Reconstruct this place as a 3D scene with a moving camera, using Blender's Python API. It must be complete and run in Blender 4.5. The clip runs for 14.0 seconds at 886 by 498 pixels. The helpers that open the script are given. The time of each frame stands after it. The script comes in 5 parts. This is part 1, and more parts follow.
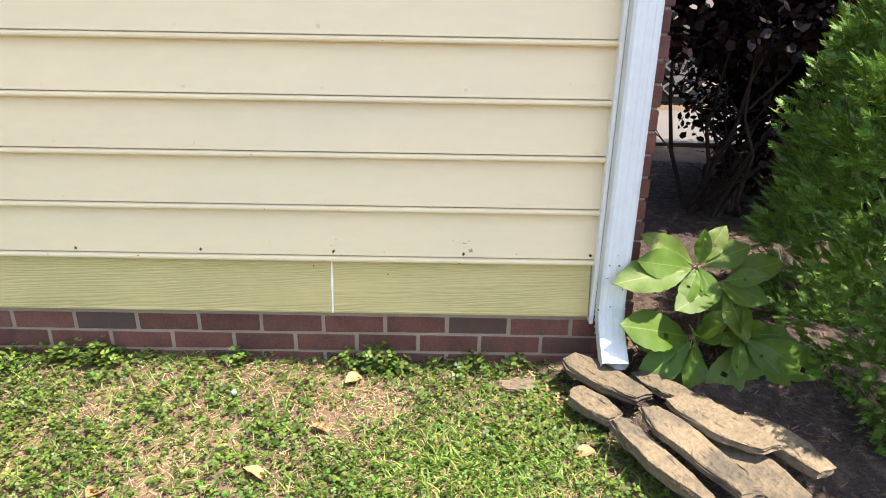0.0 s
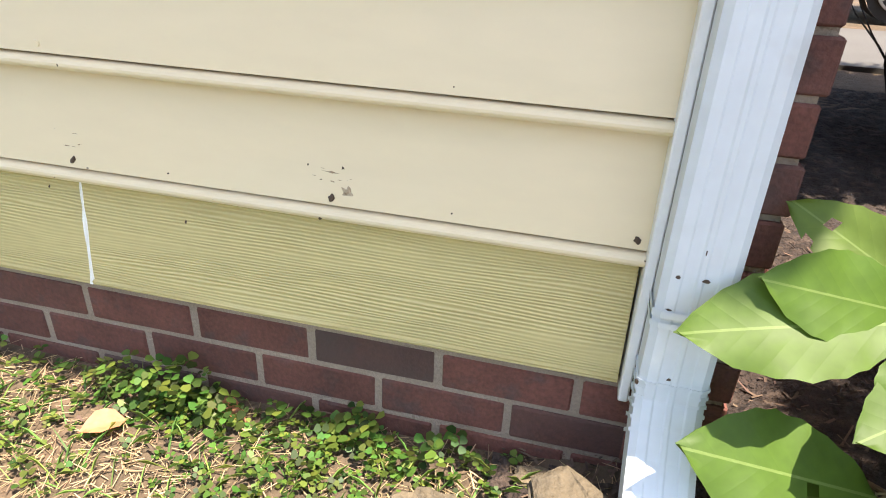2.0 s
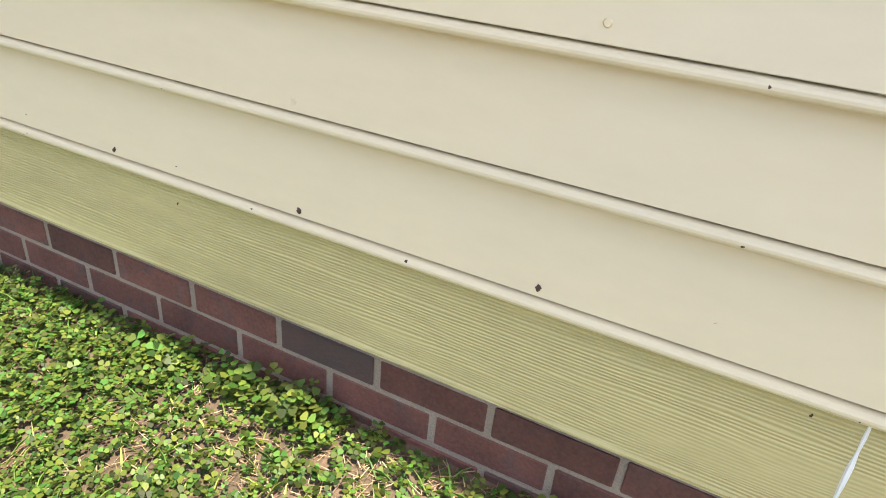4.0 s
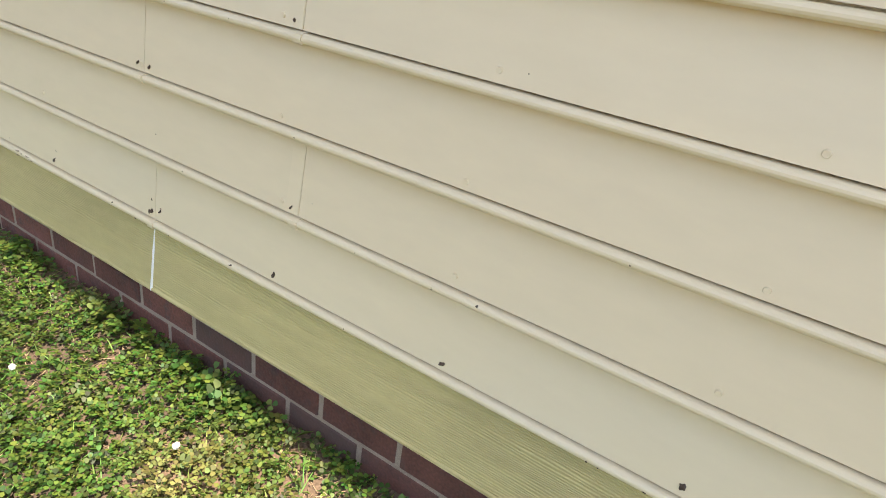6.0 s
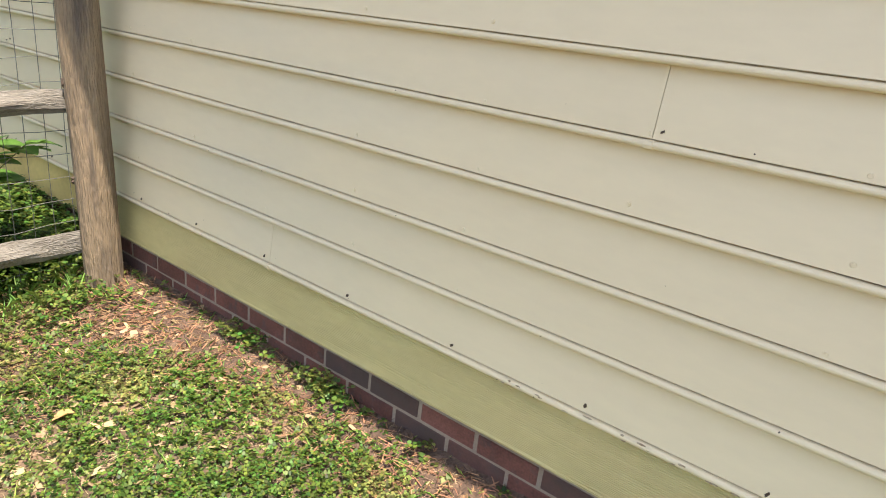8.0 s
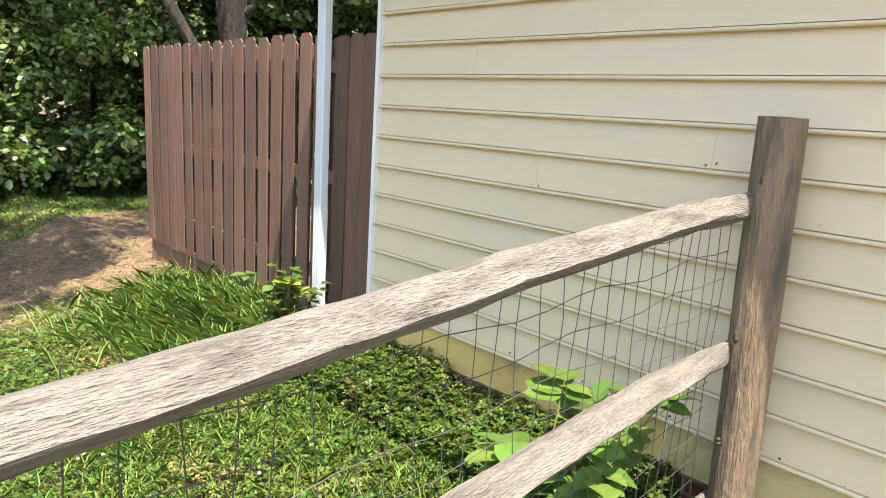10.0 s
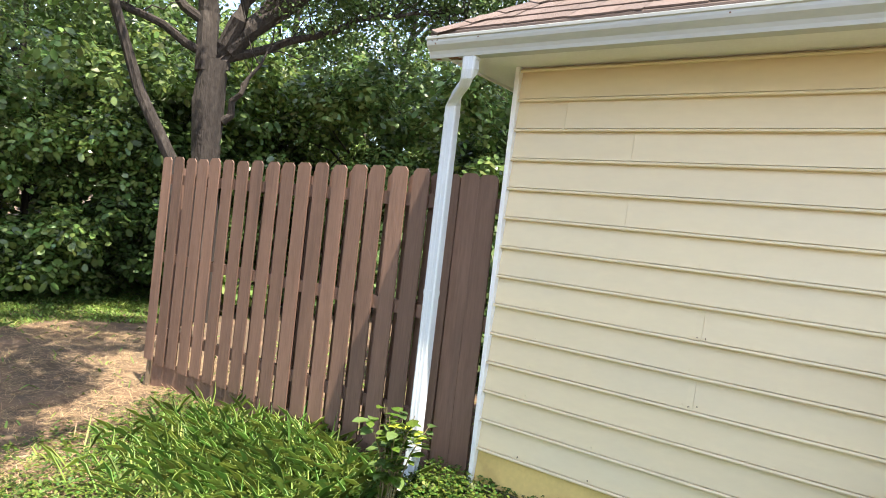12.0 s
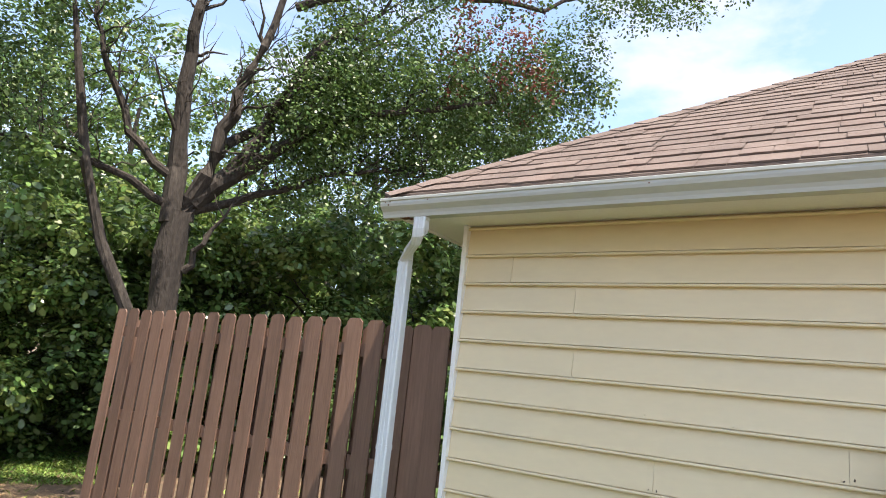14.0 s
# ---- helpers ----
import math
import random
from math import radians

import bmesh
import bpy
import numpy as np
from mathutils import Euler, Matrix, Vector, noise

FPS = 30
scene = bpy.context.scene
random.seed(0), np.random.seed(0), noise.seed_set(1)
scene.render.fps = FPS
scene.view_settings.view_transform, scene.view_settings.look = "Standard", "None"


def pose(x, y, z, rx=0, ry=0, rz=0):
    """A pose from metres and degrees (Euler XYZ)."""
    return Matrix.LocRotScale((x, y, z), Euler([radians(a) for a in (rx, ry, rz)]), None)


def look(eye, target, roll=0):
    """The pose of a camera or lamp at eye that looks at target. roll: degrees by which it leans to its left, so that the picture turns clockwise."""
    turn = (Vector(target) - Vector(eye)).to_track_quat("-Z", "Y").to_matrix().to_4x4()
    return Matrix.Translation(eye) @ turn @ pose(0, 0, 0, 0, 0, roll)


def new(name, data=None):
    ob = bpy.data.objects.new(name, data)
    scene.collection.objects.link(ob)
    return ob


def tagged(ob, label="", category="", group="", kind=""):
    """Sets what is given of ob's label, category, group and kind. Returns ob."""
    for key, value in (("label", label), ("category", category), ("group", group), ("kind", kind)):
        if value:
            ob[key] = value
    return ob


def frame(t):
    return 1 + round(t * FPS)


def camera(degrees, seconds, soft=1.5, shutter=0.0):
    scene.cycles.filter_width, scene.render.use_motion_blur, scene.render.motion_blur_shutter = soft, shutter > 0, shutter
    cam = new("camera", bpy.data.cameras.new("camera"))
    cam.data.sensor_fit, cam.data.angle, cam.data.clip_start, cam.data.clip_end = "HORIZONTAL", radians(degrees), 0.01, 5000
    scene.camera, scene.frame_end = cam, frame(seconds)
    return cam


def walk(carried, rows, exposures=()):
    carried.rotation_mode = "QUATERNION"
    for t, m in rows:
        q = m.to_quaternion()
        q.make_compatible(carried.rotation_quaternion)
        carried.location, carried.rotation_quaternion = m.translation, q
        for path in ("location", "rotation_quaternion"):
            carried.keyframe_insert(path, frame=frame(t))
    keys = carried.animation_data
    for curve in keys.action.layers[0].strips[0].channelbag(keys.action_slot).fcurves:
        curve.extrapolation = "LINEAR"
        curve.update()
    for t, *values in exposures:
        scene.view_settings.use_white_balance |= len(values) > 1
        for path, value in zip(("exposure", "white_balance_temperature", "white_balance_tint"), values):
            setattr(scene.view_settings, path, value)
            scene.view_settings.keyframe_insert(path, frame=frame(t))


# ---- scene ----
# Camera: one walk along the house wall, then over the rail fence to the far corner
cam = camera(69.58, 14.0, soft=1.0)
PATH = [
    (0, -0.518, -1.971, 1.188, -0.31, -20.96, 1.05),
    (0.5, -0.334, -1.448, 1.042, 2.61, -22.60, 1.34),
    (1, -0.270, -1.064, 0.901, 5.92, -23.92, 1.76),
    (1.5, -0.175, -0.860, 0.828, 9.43, -26.12, 2.02),
    (2, -0.088, -0.765, 0.774, 13.27, -27.56, 2.58),
    (2.5, -0.129, -0.745, 0.764, 17.14, -28.53, 2.74),
    (3, -0.283, -0.749, 0.800, 20.47, -27.99, 3.34),
    (3.2, -0.423, -0.749, 0.816, 21.30, -27.96, 3.93),
    (5.3, -2.623, -0.738, 0.935, 27.67, -29.20, 9.02),
    (5.6, -3.003, -0.757, 0.955, 29.07, -27.85, 9.10),
    (6, -3.438, -0.818, 1.116, 29.94, -26.59, 8.60),
    (6.5, -3.905, -0.852, 1.205, 31.24, -24.70, 8.06),
    (7, -4.448, -0.963, 1.244, 31.70, -23.88, 7.57),
    (7.5, -4.976, -1.118, 1.207, 32.81, -20.97, 8.19),
    (8, -5.549, -1.352, 1.301, 35.62, -20.04, 6.56),
    (8.6, -6.197, -1.664, 1.406, 40.58, -16.28, 5.26),
    (9, -6.619, -1.895, 1.421, 42.80, -13.37, 4.94),
    (9.2, -6.842, -2.039, 1.455, 44.73, -12.79, 4.03),
    (10.2, -7.73, -2.56, 1.60, 44.2, -11.6, 3.6),
    (11.3, -8.533, -3.078, 1.611, 40.54, -9.11, 3.44),
    (11.5, -8.571, -3.152, 1.638, 39.10, -7.09, 4.42),
    (12, -8.657, -3.309, 1.666, 35.46, -1.57, 6.61),
    (12.5, -8.669, -3.364, 1.720, 34.22, 3.59, 7.29),
    (13, -8.751, -3.447, 1.784, 32.36, 7.07, 6.81),
    (13.5, -8.680, -3.427, 1.756, 32.89, 9.78, 6.69),
    (14, -8.543, -3.373, 1.707, 33.54, 11.67, 6.02),
]
walk(cam, [(t, look((x, y, z), (x - math.sin(radians(a)) * math.cos(radians(p)), y + math.cos(radians(a)) * math.cos(radians(p)), z + math.sin(radians(p))), r))
           for t, x, y, z, a, p, r in PATH],
     exposures=[(t, stops, 7000, 13.5) for t, stops in ((0, 1.62), (3.2, 1.62), (5.3, 1.30), (8.0, 1.28), (9.2, 1.36), (11.3, 1.62), (12.5, 1.58), (14, 1.22))])

# Light: a high sun that grazes past the shaded siding, and a partly clouded sky
SUN_FROM = Vector((0.33, -0.148, 0.93)).normalized()
sun = new("sun", bpy.data.lights.new("sun", "SUN"))
sun.data.energy, sun.data.angle, sun.data.color = 4.8, radians(0.6), (1.0, 0.94, 0.84)
sun.matrix_world = look((0, 0, 20), Vector((0, 0, 20)) - SUN_FROM)
world = bpy.data.worlds.new("sky")
scene.world = world
world.use_nodes = True
wn, wl = world.node_tree.nodes, world.node_tree.links
sky = wn.new("ShaderNodeTexSky")
sky.sky_type, sky.sun_disc = "NISHITA", False
sky.sun_elevation = math.asin(SUN_FROM.z)
sky.sun_rotation = math.atan2(SUN_FROM.x, SUN_FROM.y)
wco = wn.new("ShaderNodeTexCoord")
wmap = wn.new("ShaderNodeMapping")
wmap.inputs["Scale"].default_value = (1.6, 1.6, 3.4)
wmap.inputs["Location"].default_value = (3.7, 1.2, 0.4)
wl.new(wco.outputs["Generated"], wmap.inputs["Vector"])
cloud = wn.new("ShaderNodeTexNoise")
cloud.inputs["Scale"].default_value, cloud.inputs["Detail"].default_value, cloud.inputs["Roughness"].default_value = 1.9, 8, 0.56
wl.new(wmap.outputs[0], cloud.inputs["Vector"])
cramp = wn.new("ShaderNodeValToRGB")
cramp.color_ramp.elements[0].position, cramp.color_ramp.elements[1].position = 0.46, 0.69
wl.new(cloud.outputs["Fac"], cramp.inputs[0])
cmix = wn.new("ShaderNodeMix")
cmix.data_type = "RGBA"
wl.new(cramp.outputs[0], cmix.inputs["Factor"])
wl.new(sky.outputs[0], cmix.inputs["A"])
cmix.inputs["B"].default_value = (2.9, 2.95, 3.05, 1)
wl.new(cmix.outputs["Result"], wn["Background"].inputs["Color"])
wn["Background"].inputs["Strength"].default_value = 0.19


# ---- materials ----
def mat(name, base, rough=0.7, vary=0.12, scale=6.0, fine=90.0, bump=0.15, dist=0.004, second=None, second_at=(0.55, 0.7), stretch=(1, 1, 1), metal=0.0, per="none", per_amount=0.15, spec=0.5, hue=0.0, sheer=0.0):
    """A procedural surface: base colour with broad and fine variation, an optional second colour in stains, and fine relief."""
    m = bpy.data.materials.new(name)
    m.use_nodes = True
    n, l = m.node_tree.nodes, m.node_tree.links
    b = n["Principled BSDF"]
    mp = n.new("ShaderNodeMapping")
    geo = n.new("ShaderNodeNewGeometry")
    l.new(geo.outputs["Position"], mp.inputs["Vector"])
    mp.inputs["Scale"].default_value = stretch

    def tex(s, detail=4):
        t = n.new("ShaderNodeTexNoise")
        t.inputs["Scale"].default_value, t.inputs["Detail"].default_value = s, detail
        l.new(mp.outputs[0], t.inputs["Vector"])
        return t

    broad, grain = tex(scale), tex(fine, 3)
    hsv = n.new("ShaderNodeHueSaturation")
    hsv.inputs["Color"].default_value = (*base, 1)
    if second:
        st = tex(scale * 1.7, 6)
        rmp = n.new("ShaderNodeMapRange")
        rmp.inputs["From Min"].default_value, rmp.inputs["From Max"].default_value = second_at
        l.new(st.outputs["Fac"], rmp.inputs["Value"])
        mx = n.new("ShaderNodeMix")
        mx.data_type = "RGBA"
        mx.inputs["A"].default_value, mx.inputs["B"].default_value = (*base, 1), (*second, 1)
        l.new(rmp.outputs[0], mx.inputs["Factor"])
        l.new(mx.outputs["Result"], hsv.inputs["Color"])
    add = n.new("ShaderNodeMath")
    add.operation = "ADD"
    l.new(broad.outputs["Fac"], add.inputs[0])
    l.new(grain.outputs["Fac"], add.inputs[1])
    val = n.new("ShaderNodeMapRange")
    val.inputs["From Min"].default_value, val.inputs["From Max"].default_value = 0.6, 1.4
    val.inputs["To Min"].default_value, val.inputs["To Max"].default_value = 1 - vary, 1 + vary
    l.new(add.outputs[0], val.inputs["Value"])
    value = val.outputs[0]
    if per != "none":
        if per == "object":
            rnd = n.new("ShaderNodeObjectInfo").outputs["Random"]
        else:
            rnd = geo.outputs["Random Per Island"]
        pr = n.new("ShaderNodeMapRange")
        pr.inputs["To Min"].default_value, pr.inputs["To Max"].default_value = 1 - per_amount, 1 + per_amount
        l.new(rnd, pr.inputs["Value"])
        mul = n.new("ShaderNodeMath")
        mul.operation = "MULTIPLY"
        l.new(value, mul.inputs[0])
        l.new(pr.outputs[0], mul.inputs[1])
        value = mul.outputs[0]
        if hue:
            hr = n.new("ShaderNodeMapRange")
            hr.inputs["To Min"].default_value, hr.inputs["To Max"].default_value = 0.5 - hue, 0.5 + hue
            w2 = n.new("ShaderNodeTexWhiteNoise")
            w2.noise_dimensions = "1D"
            l.new(rnd, w2.inputs["W"])
            l.new(w2.outputs["Value"], hr.inputs["Value"])
            l.new(hr.outputs[0], hsv.inputs["Hue"])
    l.new(value, hsv.inputs["Value"])
    l.new(hsv.outputs[0], b.inputs["Base Color"])
    b.inputs["Roughness"].default_value, b.inputs["Metallic"].default_value = rough, metal
    b.inputs["Specular IOR Level"].default_value = spec
    bm_ = n.new("ShaderNodeBump")
    bm_.inputs["Strength"].default_value, bm_.inputs["Distance"].default_value = bump, dist
    l.new(add.outputs[0], bm_.inputs["Height"])
    l.new(bm_.outputs[0], b.inputs["Normal"])
    if sheer:
        tr, ms = n.new("ShaderNodeBsdfTranslucent"), n.new("ShaderNodeMixShader")
        l.new(hsv.outputs[0], tr.inputs["Color"])
        ms.inputs[0].default_value = sheer
        l.new(b.outputs[0], ms.inputs[1])
        l.new(tr.outputs[0], ms.inputs[2])
        l.new(ms.outputs[0], n["Material Output"].inputs["Surface"])
    return m


def embossed(name, base):
    """Fibre-cement board with a moulded wood grain: close wavy ribs along its length, plainer towards the top."""
    m = mat(name, base, 0.6, 0.08, 2.5, 60, 0.1, 0.002, stretch=(0.35, 1, 1), per="object", per_amount=0.05, second=(base[0] * 0.86, base[1] * 0.86, base[2] * 0.86), second_at=(0.5, 0.75))
    n, l = m.node_tree.nodes, m.node_tree.links
    geo, mp, nz = n.new("ShaderNodeNewGeometry"), n.new("ShaderNodeMapping"), n.new("ShaderNodeTexNoise")
    mp.inputs["Scale"].default_value = (0.7, 1, 7)
    nz.inputs["Scale"].default_value, nz.inputs["Detail"].default_value = 2.2, 3
    l.new(geo.outputs["Position"], mp.inputs["Vector"])
    l.new(mp.outputs[0], nz.inputs["Vector"])
    sep = n.new("ShaderNodeSeparateXYZ")
    l.new(geo.outputs["Position"], sep.inputs[0])
    bend = n.new("ShaderNodeMath")
    bend.operation, bend.inputs[1].default_value = "MULTIPLY_ADD", 0.035
    l.new(nz.outputs["Fac"], bend.inputs[0])
    l.new(sep.outputs["Z"], bend.inputs[2])
    freq = n.new("ShaderNodeMath")
    freq.operation, freq.inputs[1].default_value = "MULTIPLY", 1150.0
    l.new(bend.outputs[0], freq.inputs[0])
    rib = n.new("ShaderNodeMath")
    rib.operation = "SINE"
    l.new(freq.outputs[0], rib.inputs[0])
    fade = n.new("ShaderNodeMapRange")
    fade.inputs["From Min"].default_value, fade.inputs["From Max"].default_value = 0.50, 0.62
    fade.inputs["To Min"].default_value, fade.inputs["To Max"].default_value = 1.0, 0.25
    l.new(nz.outputs["Fac"], fade.inputs["Value"])
    hgt = n.new("ShaderNodeMath")
    hgt.operation = "MULTIPLY"
    l.new(rib.outputs[0], hgt.inputs[0])
    l.new(fade.outputs[0], hgt.inputs[1])
    bump = n.new("ShaderNodeBump")
    bump.inputs["Strength"].default_value, bump.inputs["Distance"].default_value = 0.5, 0.0017
    l.new(hgt.outputs[0], bump.inputs["Height"])
    l.new(bump.outputs[0], n["Principled BSDF"].inputs["Normal"])
    return m


def veined(m):
    """Adds side veins to a leaf surface, by the leaf's own length and width."""
    n, l = m.node_tree.nodes, m.node_tree.links
    co, sep = n.new("ShaderNodeTexCoord"), n.new("ShaderNodeSeparateXYZ")
    l.new(co.outputs["Generated"], sep.inputs[0])

    def op(kind, a, b=None, c=None):
        q = n.new("ShaderNodeMath")
        q.operation = kind
        for i, v in enumerate((a, b, c)):
            if v is None:
                continue
            if isinstance(v, float):
                q.inputs[i].default_value = v
            else:
                l.new(v, q.inputs[i])
        return q.outputs[0]

    off = op("ABSOLUTE", op("SUBTRACT", sep.outputs["Y"], 0.5))
    wave = op("SINE", op("MULTIPLY", op("MULTIPLY_ADD", off, -0.55, sep.outputs["X"]), 31.0))
    rib = op("LESS_THAN", off, 0.012)
    height = op("ADD", op("POWER", op("ABSOLUTE", wave), 0.5), op("MULTIPLY", rib, -1.0))
    b = n.new("ShaderNodeBump")
    b.inputs["Strength"].default_value, b.inputs["Distance"].default_value = 0.07, 0.003
    l.new(height, b.inputs["Height"])
    bsdf = n["Principled BSDF"]
    l.new(b.outputs[0], bsdf.inputs["Normal"])
    base = bsdf.inputs["Base Color"].links[0].from_socket
    mx = n.new("ShaderNodeMix")
    mx.data_type = "RGBA"
    l.new(op("MULTIPLY", rib, 0.4), mx.inputs["Factor"])
    l.new(base, mx.inputs["A"])
    mx.inputs["B"].default_value = (0.30, 0.40, 0.12, 1)
    l.new(mx.outputs["Result"], bsdf.inputs["Base Color"])
    return m


def some_dark(m, colour, lo, hi):
    """Lets a share of alike pieces be of a second, darker colour: over-fired bricks in a wall."""
    n, l = m.node_tree.nodes, m.node_tree.links
    info, rmp, mx = n.new("ShaderNodeObjectInfo"), n.new("ShaderNodeMapRange"), n.new("ShaderNodeMix")
    w, blot, both = n.new("ShaderNodeTexWhiteNoise"), n.new("ShaderNodeTexNoise"), n.new("ShaderNodeMath")
    w.noise_dimensions = "1D"
    geo = n.new("ShaderNodeNewGeometry")
    l.new(geo.outputs["Position"], blot.inputs["Vector"])
    blot.inputs["Scale"].default_value = 11.0
    l.new(info.outputs["Random"], w.inputs["W"])
    both.operation, both.inputs[1].default_value = "MULTIPLY_ADD", 0.35
    l.new(blot.outputs["Fac"], both.inputs[0])
    l.new(w.outputs["Value"], both.inputs[2])
    rmp.inputs["From Min"].default_value, rmp.inputs["From Max"].default_value = lo + 0.17, hi + 0.17
    l.new(both.outputs[0], rmp.inputs["Value"])
    mx.data_type = "RGBA"
    b = n["Principled BSDF"]
    old = b.inputs["Base Color"].links[0].from_socket
    l.new(rmp.outputs[0], mx.inputs["Factor"])
    l.new(old, mx.inputs["A"])
    mx.inputs["B"].default_value = (*colour, 1)
    l.new(mx.outputs["Result"], b.inputs["Base Color"])


M_SIDING = mat("beige_siding_paint", (0.705, 0.597, 0.395), 0.4, 0.035, 1.1, 30, 0.10, 0.002, per="object", per_amount=0.015, second=(0.65, 0.57, 0.40), second_at=(0.5, 0.75), stretch=(0.4, 1, 1.3))
M_GREEN = embossed("embossed_green_board", (0.53, 0.445, 0.20))
M_GREEN_STAINED = mat("stained_yellow_board", (0.56, 0.42, 0.15), 0.6, 0.12, 2.2, 40, 0.1, 0.002, second=(0.38, 0.26, 0.09), second_at=(0.5, 0.72))
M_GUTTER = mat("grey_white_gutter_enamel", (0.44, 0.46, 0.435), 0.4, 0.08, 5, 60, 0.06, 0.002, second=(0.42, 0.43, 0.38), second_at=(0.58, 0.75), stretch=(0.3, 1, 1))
M_TRIM = mat("white_trim_paint", (0.78, 0.79, 0.78), 0.45, 0.05, 4, 60, 0.08, 0.002)
M_SPOUT = mat("white_coated_aluminium", (0.62, 0.67, 0.70), 0.38, 0.05, 5, 40, 0.05, 0.002, second=(0.55, 0.57, 0.57), second_at=(0.66, 0.8), spec=0.5)
M_RUST = mat("rust", (0.16, 0.07, 0.035), 0.9, 0.4, 40, 200, 0.5, 0.003)
M_BRICK = mat("dark_red_brick", (0.122, 0.046, 0.034), 0.85, 0.4, 14, 150, 0.6, 0.004, second=(0.085, 0.046, 0.04), second_at=(0.55, 0.72), per="object", per_amount=0.28)
some_dark(M_BRICK, (0.066, 0.042, 0.036), 0.70, 1.02)
M_MORTAR = mat("grey_brown_mortar", (0.27, 0.215, 0.165), 0.95, 0.2, 14, 200, 0.7, 0.006)
M_NAIL = mat("rusty_nail_hole", (0.07, 0.045, 0.03), 0.8, 0.3, 60, 300, 0.4, 0.002)
M_CHIP = mat("bare_hardboard_fibre", (0.30, 0.21, 0.13), 0.95, 0.35, 60, 260, 0.9, 0.004, second=(0.42, 0.345, 0.24), second_at=(0.46, 0.56))
M_CAULK = mat("white_caulk", (0.8, 0.8, 0.76), 0.6, 0.06, 30, 150, 0.4, 0.003)
M_SHINGLE = mat("brown_asphalt_shingle", (0.142, 0.108, 0.093), 0.95, 0.22, 3, 220, 0.8, 0.006, per="object", per_amount=0.13, second=(0.125, 0.089, 0.075), second_at=(0.5, 0.7))
M_RAILWOOD = mat("weathered_split_rail", (0.215, 0.195, 0.165), 0.9, 0.5, 22, 260, 1.0, 0.012, stretch=(1, 0.16, 1), second=(0.115, 0.098, 0.08), second_at=(0.50, 0.72))
M_POSTWOOD = mat("weathered_fence_post", (0.235, 0.172, 0.108), 0.9, 0.42, 9, 150, 0.9, 0.015, stretch=(1, 1, 0.14), second=(0.10, 0.078, 0.06), second_at=(0.50, 0.68))
M_PICKET = mat("brown_stained_picket", (0.155, 0.090, 0.063), 0.7, 0.28, 6, 90, 0.6, 0.006, stretch=(1, 1, 0.07), second=(0.10, 0.060, 0.043), second_at=(0.54, 0.74), per="object", per_amount=0.22)
M_WIRE = mat("dull_steel_wire", (0.10, 0.10, 0.095), 0.6, 0.2, 30, 100, 0.1, 0.001, metal=0.6)
M_BARK = mat("dark_bark", (0.036, 0.029, 0.024), 0.95, 0.45, 3, 24, 1.0, 0.03, stretch=(1, 1, 0.3), second=(0.085, 0.072, 0.060), second_at=(0.58, 0.72))
# colour brightened for the hedge's sunlit front; the wood edge has a darker copy
M_LEAF = mat("sunlit_tree_leaf", (0.18, 0.27, 0.08), 0.25, 0.2, 0.35, 8, 0.0, 0.001, per="island", per_amount=0.5, hue=0.03, sheer=0.42, spec=0.85)
M_LEAF_WOOD = mat("wood_edge_leaf", (0.105, 0.17, 0.045), 0.35, 0.25, 0.35, 8, 0.0, 0.001, per="island", per_amount=0.6, hue=0.03, sheer=0.35, spec=0.6)
M_LEAF_DARK = mat("oak_leaf", (0.085, 0.145, 0.042), 0.4, 0.2, 0.5, 8, 0.0, 0.001, per="island", per_amount=0.5, hue=0.02, sheer=0.3, spec=0.4)
M_LEAF_RED = mat("russet_leaf", (0.16, 0.05, 0.035), 0.6, 0.2, 0.5, 8, 0.0, 0.001, per="island", per_amount=0.5, hue=0.02, sheer=0.3)
M_PURPLE = mat("purple_smoke_leaf", (0.022, 0.013, 0.015), 0.5, 0.3, 3, 20, 0.0, 0.001, per="island", per_amount=0.6, hue=0.05, sheer=0.15, spec=0.3)
M_CLOVER = mat("clover_leaf", (0.078, 0.132, 0.022), 0.5, 0.3, 1.6, 20, 0.0, 0.001, per="island", per_amount=0.75, hue=0.05, second=(0.20, 0.195, 0.06), second_at=(0.55, 0.72), sheer=0.3, spec=0.35)
M_GRASS = mat("grass_blade", (0.19, 0.30, 0.066), 0.55, 0.2, 2.2, 20, 0.0, 0.001, per="island", per_amount=0.45, hue=0.04, sheer=0.3, spec=0.35)
M_STRAW = mat("dry_straw", (0.34, 0.24, 0.138), 0.8, 0.2, 3, 40, 0.0, 0.001, per="island", per_amount=0.45, hue=0.02, spec=0.3)
# chips and bed mulch are darkened in colour for the shrub's shade
M_CHIPS = mat("bark_mulch_chip", (0.10, 0.064, 0.046), 0.9, 0.3, 5, 60, 0.2, 0.002, per="island", per_amount=0.6, hue=0.02)
M_SHADED_MULCH = mat("shaded_bark_mulch", (0.04, 0.027, 0.022), 0.95, 0.5, 14, 90, 1.0, 0.02, second=(0.09, 0.062, 0.047), second_at=(0.5, 0.65))
M_REDSTRAW = mat("red_brown_pine_straw", (0.25, 0.135, 0.075), 0.85, 0.25, 4, 40, 0.0, 0.001, per="island", per_amount=0.55, hue=0.02, spec=0.3)
# lighter mulch colour for the open strip along the wall
M_STRIP_MULCH = mat("red_brown_strip_mulch", (0.10, 0.062, 0.042), 0.95, 0.45, 12, 90, 1.0, 0.02, second=(0.17, 0.108, 0.07), second_at=(0.48, 0.64))
M_DRYLEAF = mat("dry_leaf", (0.42, 0.22, 0.09), 0.7, 0.3, 12, 80, 0.2, 0.002, per="object", per_amount=0.35, hue=0.02, sheer=0.2)
